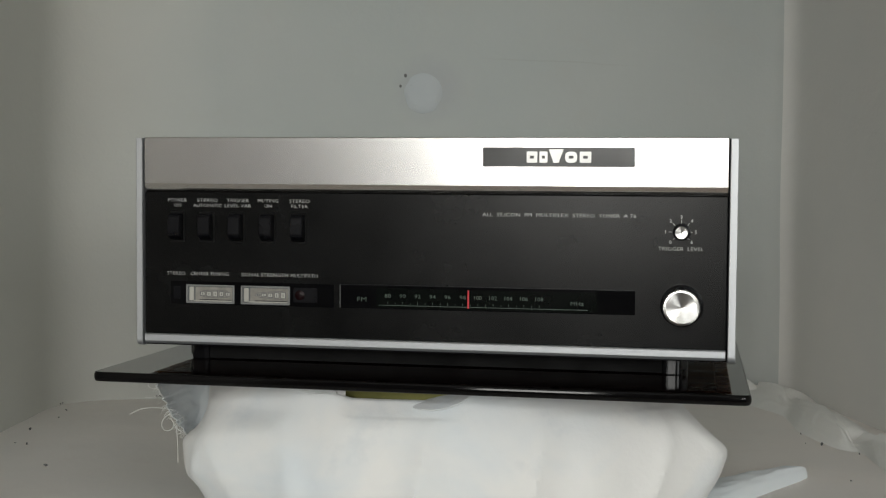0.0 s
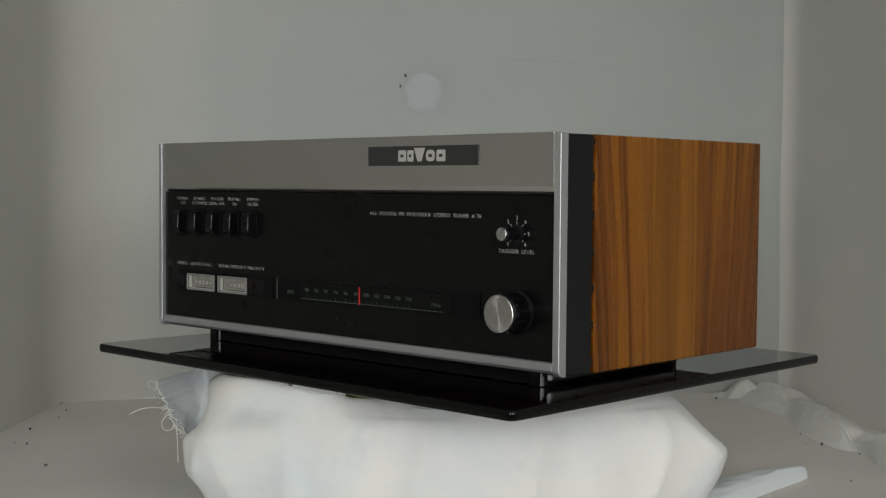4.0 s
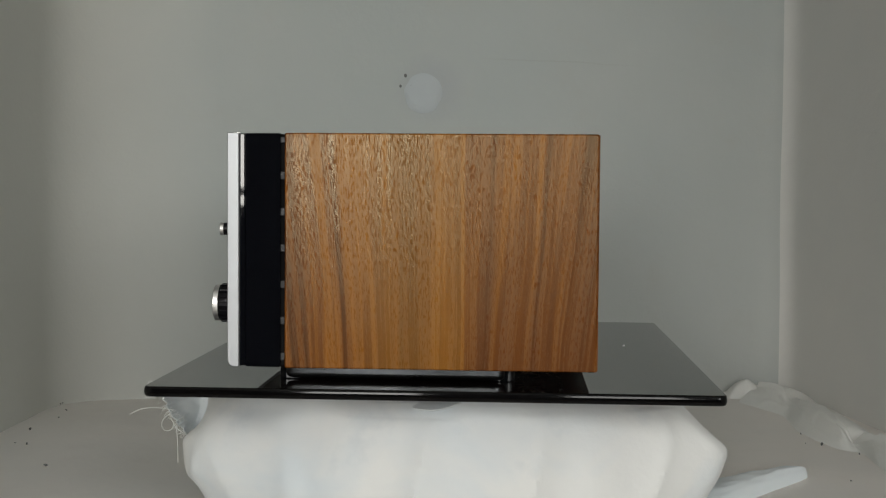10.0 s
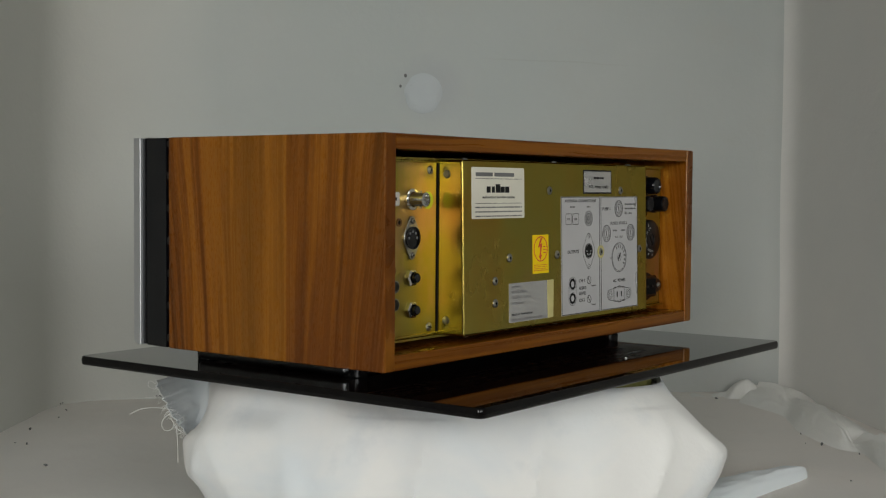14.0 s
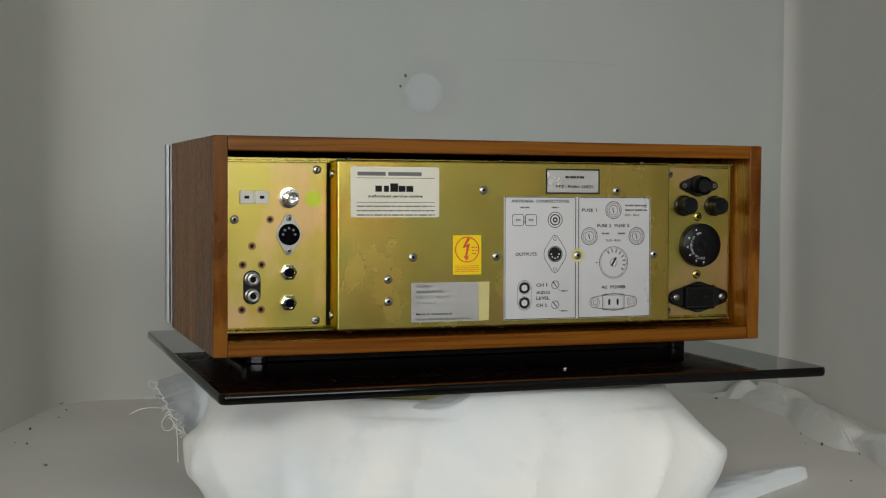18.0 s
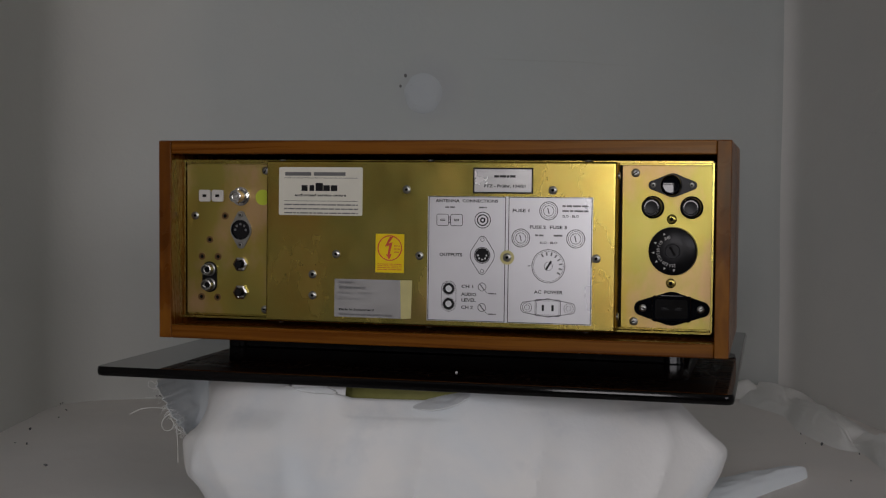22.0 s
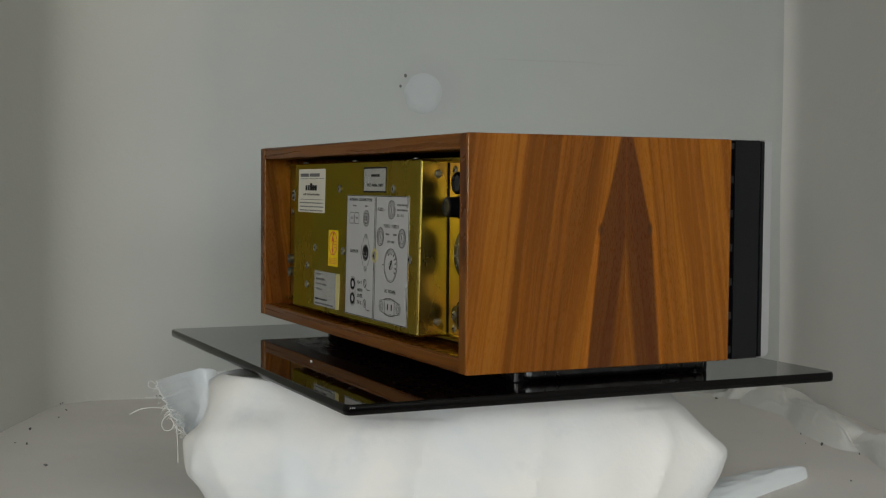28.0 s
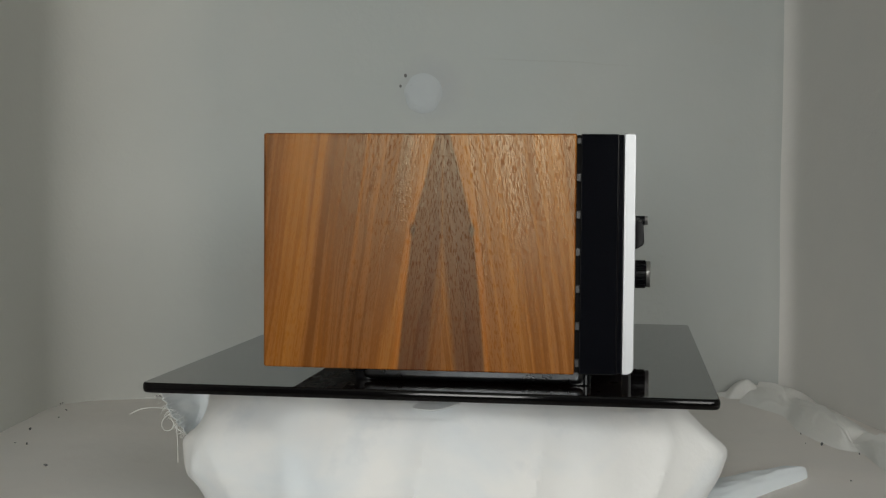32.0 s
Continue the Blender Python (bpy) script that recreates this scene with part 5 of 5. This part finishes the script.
    se = part("voltage_selector", lathe([(0, 0), (0.0168, 0), (0.0168, 0.0012), (0.0164, 0.0054), (0.0154, 0.0062), (0.0052, 0.0062), (0.0048, 0.0056), (0.0, 0.0056)], rear(-0.1696, 0.0858, cp), 48), BLACK_SATIN, t, "round black voltage selector with white figures", True)
    for s, deg in (("240", 111), ("110", 149), ("130", 180), ("150", 209), ("220", 241), ("250", 270)):
        a = radians(deg)
        m = rear(-0.1696, 0.0858, cp + 0.0064)
        lettering(s, 0.0019, m @ pose(0.0098 * math.cos(a), 0.0098 * math.sin(a), 0, 0, 0, deg - 90), INK_WHITE, se, 0.0042)
        a = radians(deg + 5)
        part("pointer_mark", prism([(-0.0008, -0.0008), (0.0010, 0), (-0.0008, 0.0008)], 0.00008, m @ pose(0.0132 * math.cos(a), 0.0132 * math.sin(a), 0, 0, 0, deg)), INK_WHITE, se)
    part("selector_slot", prism(rounded(0.0016, 0.0070, 0.0004), 0.0004, rear(-0.1696, 0.0858, cp + 0.0054) @ pose(0, 0, 0, 0, 0, 30)), BLACK_MATT, se)
    iec = part("mains_inlet", prism([(-p[1], p[0]) for p in lozenge(0.0226, 0.0516, 0.0118, 0.0058)], 0.0030, rear(-0.1694, 0.0460, cp), 0.0008), BLACK_GLOSS, t, "glossy black mains inlet")
    part("inlet_rim", prism(rounded(0.0270, 0.0180, 0.0020), 0.0052, rear(-0.1694, 0.0460, cp), 0.0010), BLACK_GLOSS, iec)
    part("inlet_well", prism(rounded(0.0220, 0.0130, 0.0012), 0.0004, rear(-0.1694, 0.0460, cp + 0.0050)), BLACK_MATT, iec)
    for s in (-1, 1):
        part("inlet_pin", prism(rounded(0.0040, 0.0016, 0.0002), 0.0010, rear(-0.1694 + s * 0.0046, 0.0460, cp + 0.0052)), BLACK_SATIN, iec)
        screw(-0.1694 + s * 0.0197, 0.0460, cp + 0.0030, 0.0026, iec, hole=False)

    # underside: a shallow metal pan with rounded lower edges and four small feet; black strips stand in for shade at
    # its ends
    loops, bm = [], bmesh.new()
    for cut, z in ((0.0030, 0.0046), (0.0012, 0.0052), (0.0003, 0.0064), (0.0, 0.0080), (0.0, 0.0151)):
        loops.append([bm.verts.new((x - 0.0015, y - 0.0325, z)) for x, y in rounded(0.356 - 2 * cut, 0.143 - 2 * cut, 0.006 - cut, 4)])
    for a, b in zip(loops, loops[1:]):
        for k in range(len(a)):
            q = (k + 1) % len(a)
            bm.faces.new((a[k], a[q], b[q], b[k]))
    bm.faces.new(loops[-1]), bm.faces.new(loops[0][::-1])
    bmesh.ops.recalc_face_normals(bm, faces=bm.faces)
    part("bottom_pan", bm, PAN, t, "dull silver bottom pan", True)
    part("pan_lip", box(-0.1740, 0.1710, -0.1055, -0.1042, 0.0044, 0.0151), BLACK_MATT, t, "black strip for the shade under the front")
    part("pan_lip", box(-0.1740, 0.1710, 0.0392, 0.0405, 0.0044, 0.0151), BLACK_MATT, t, "black strip for the shade under the rear")
    for x in (-0.1690, 0.1660):
        for y in (-0.1010, 0.0380):
            part("foot", prism(rounded(0.014, 0.014, 0.004), 0.0112, pose(x, y, 0.0036), 0.0006), FOOT, t, "small glossy black foot")
    return t


TUNER = tuner()


def turn(t):
    s = (t - 16) / 16
    k = (-2.494168, -2.350687, -0.026106, 0.005656, 0.009559, 0.013204)
    return math.degrees(sum(c * s ** i for i, c in enumerate(k)))


def motions():
    rows = [(float(t), pose(0, 0, 0, 0, 0, turn(t))) for t in range(0, 33)]
    walk(TUNER, rows)
    walk(PLATE, rows)


motions()
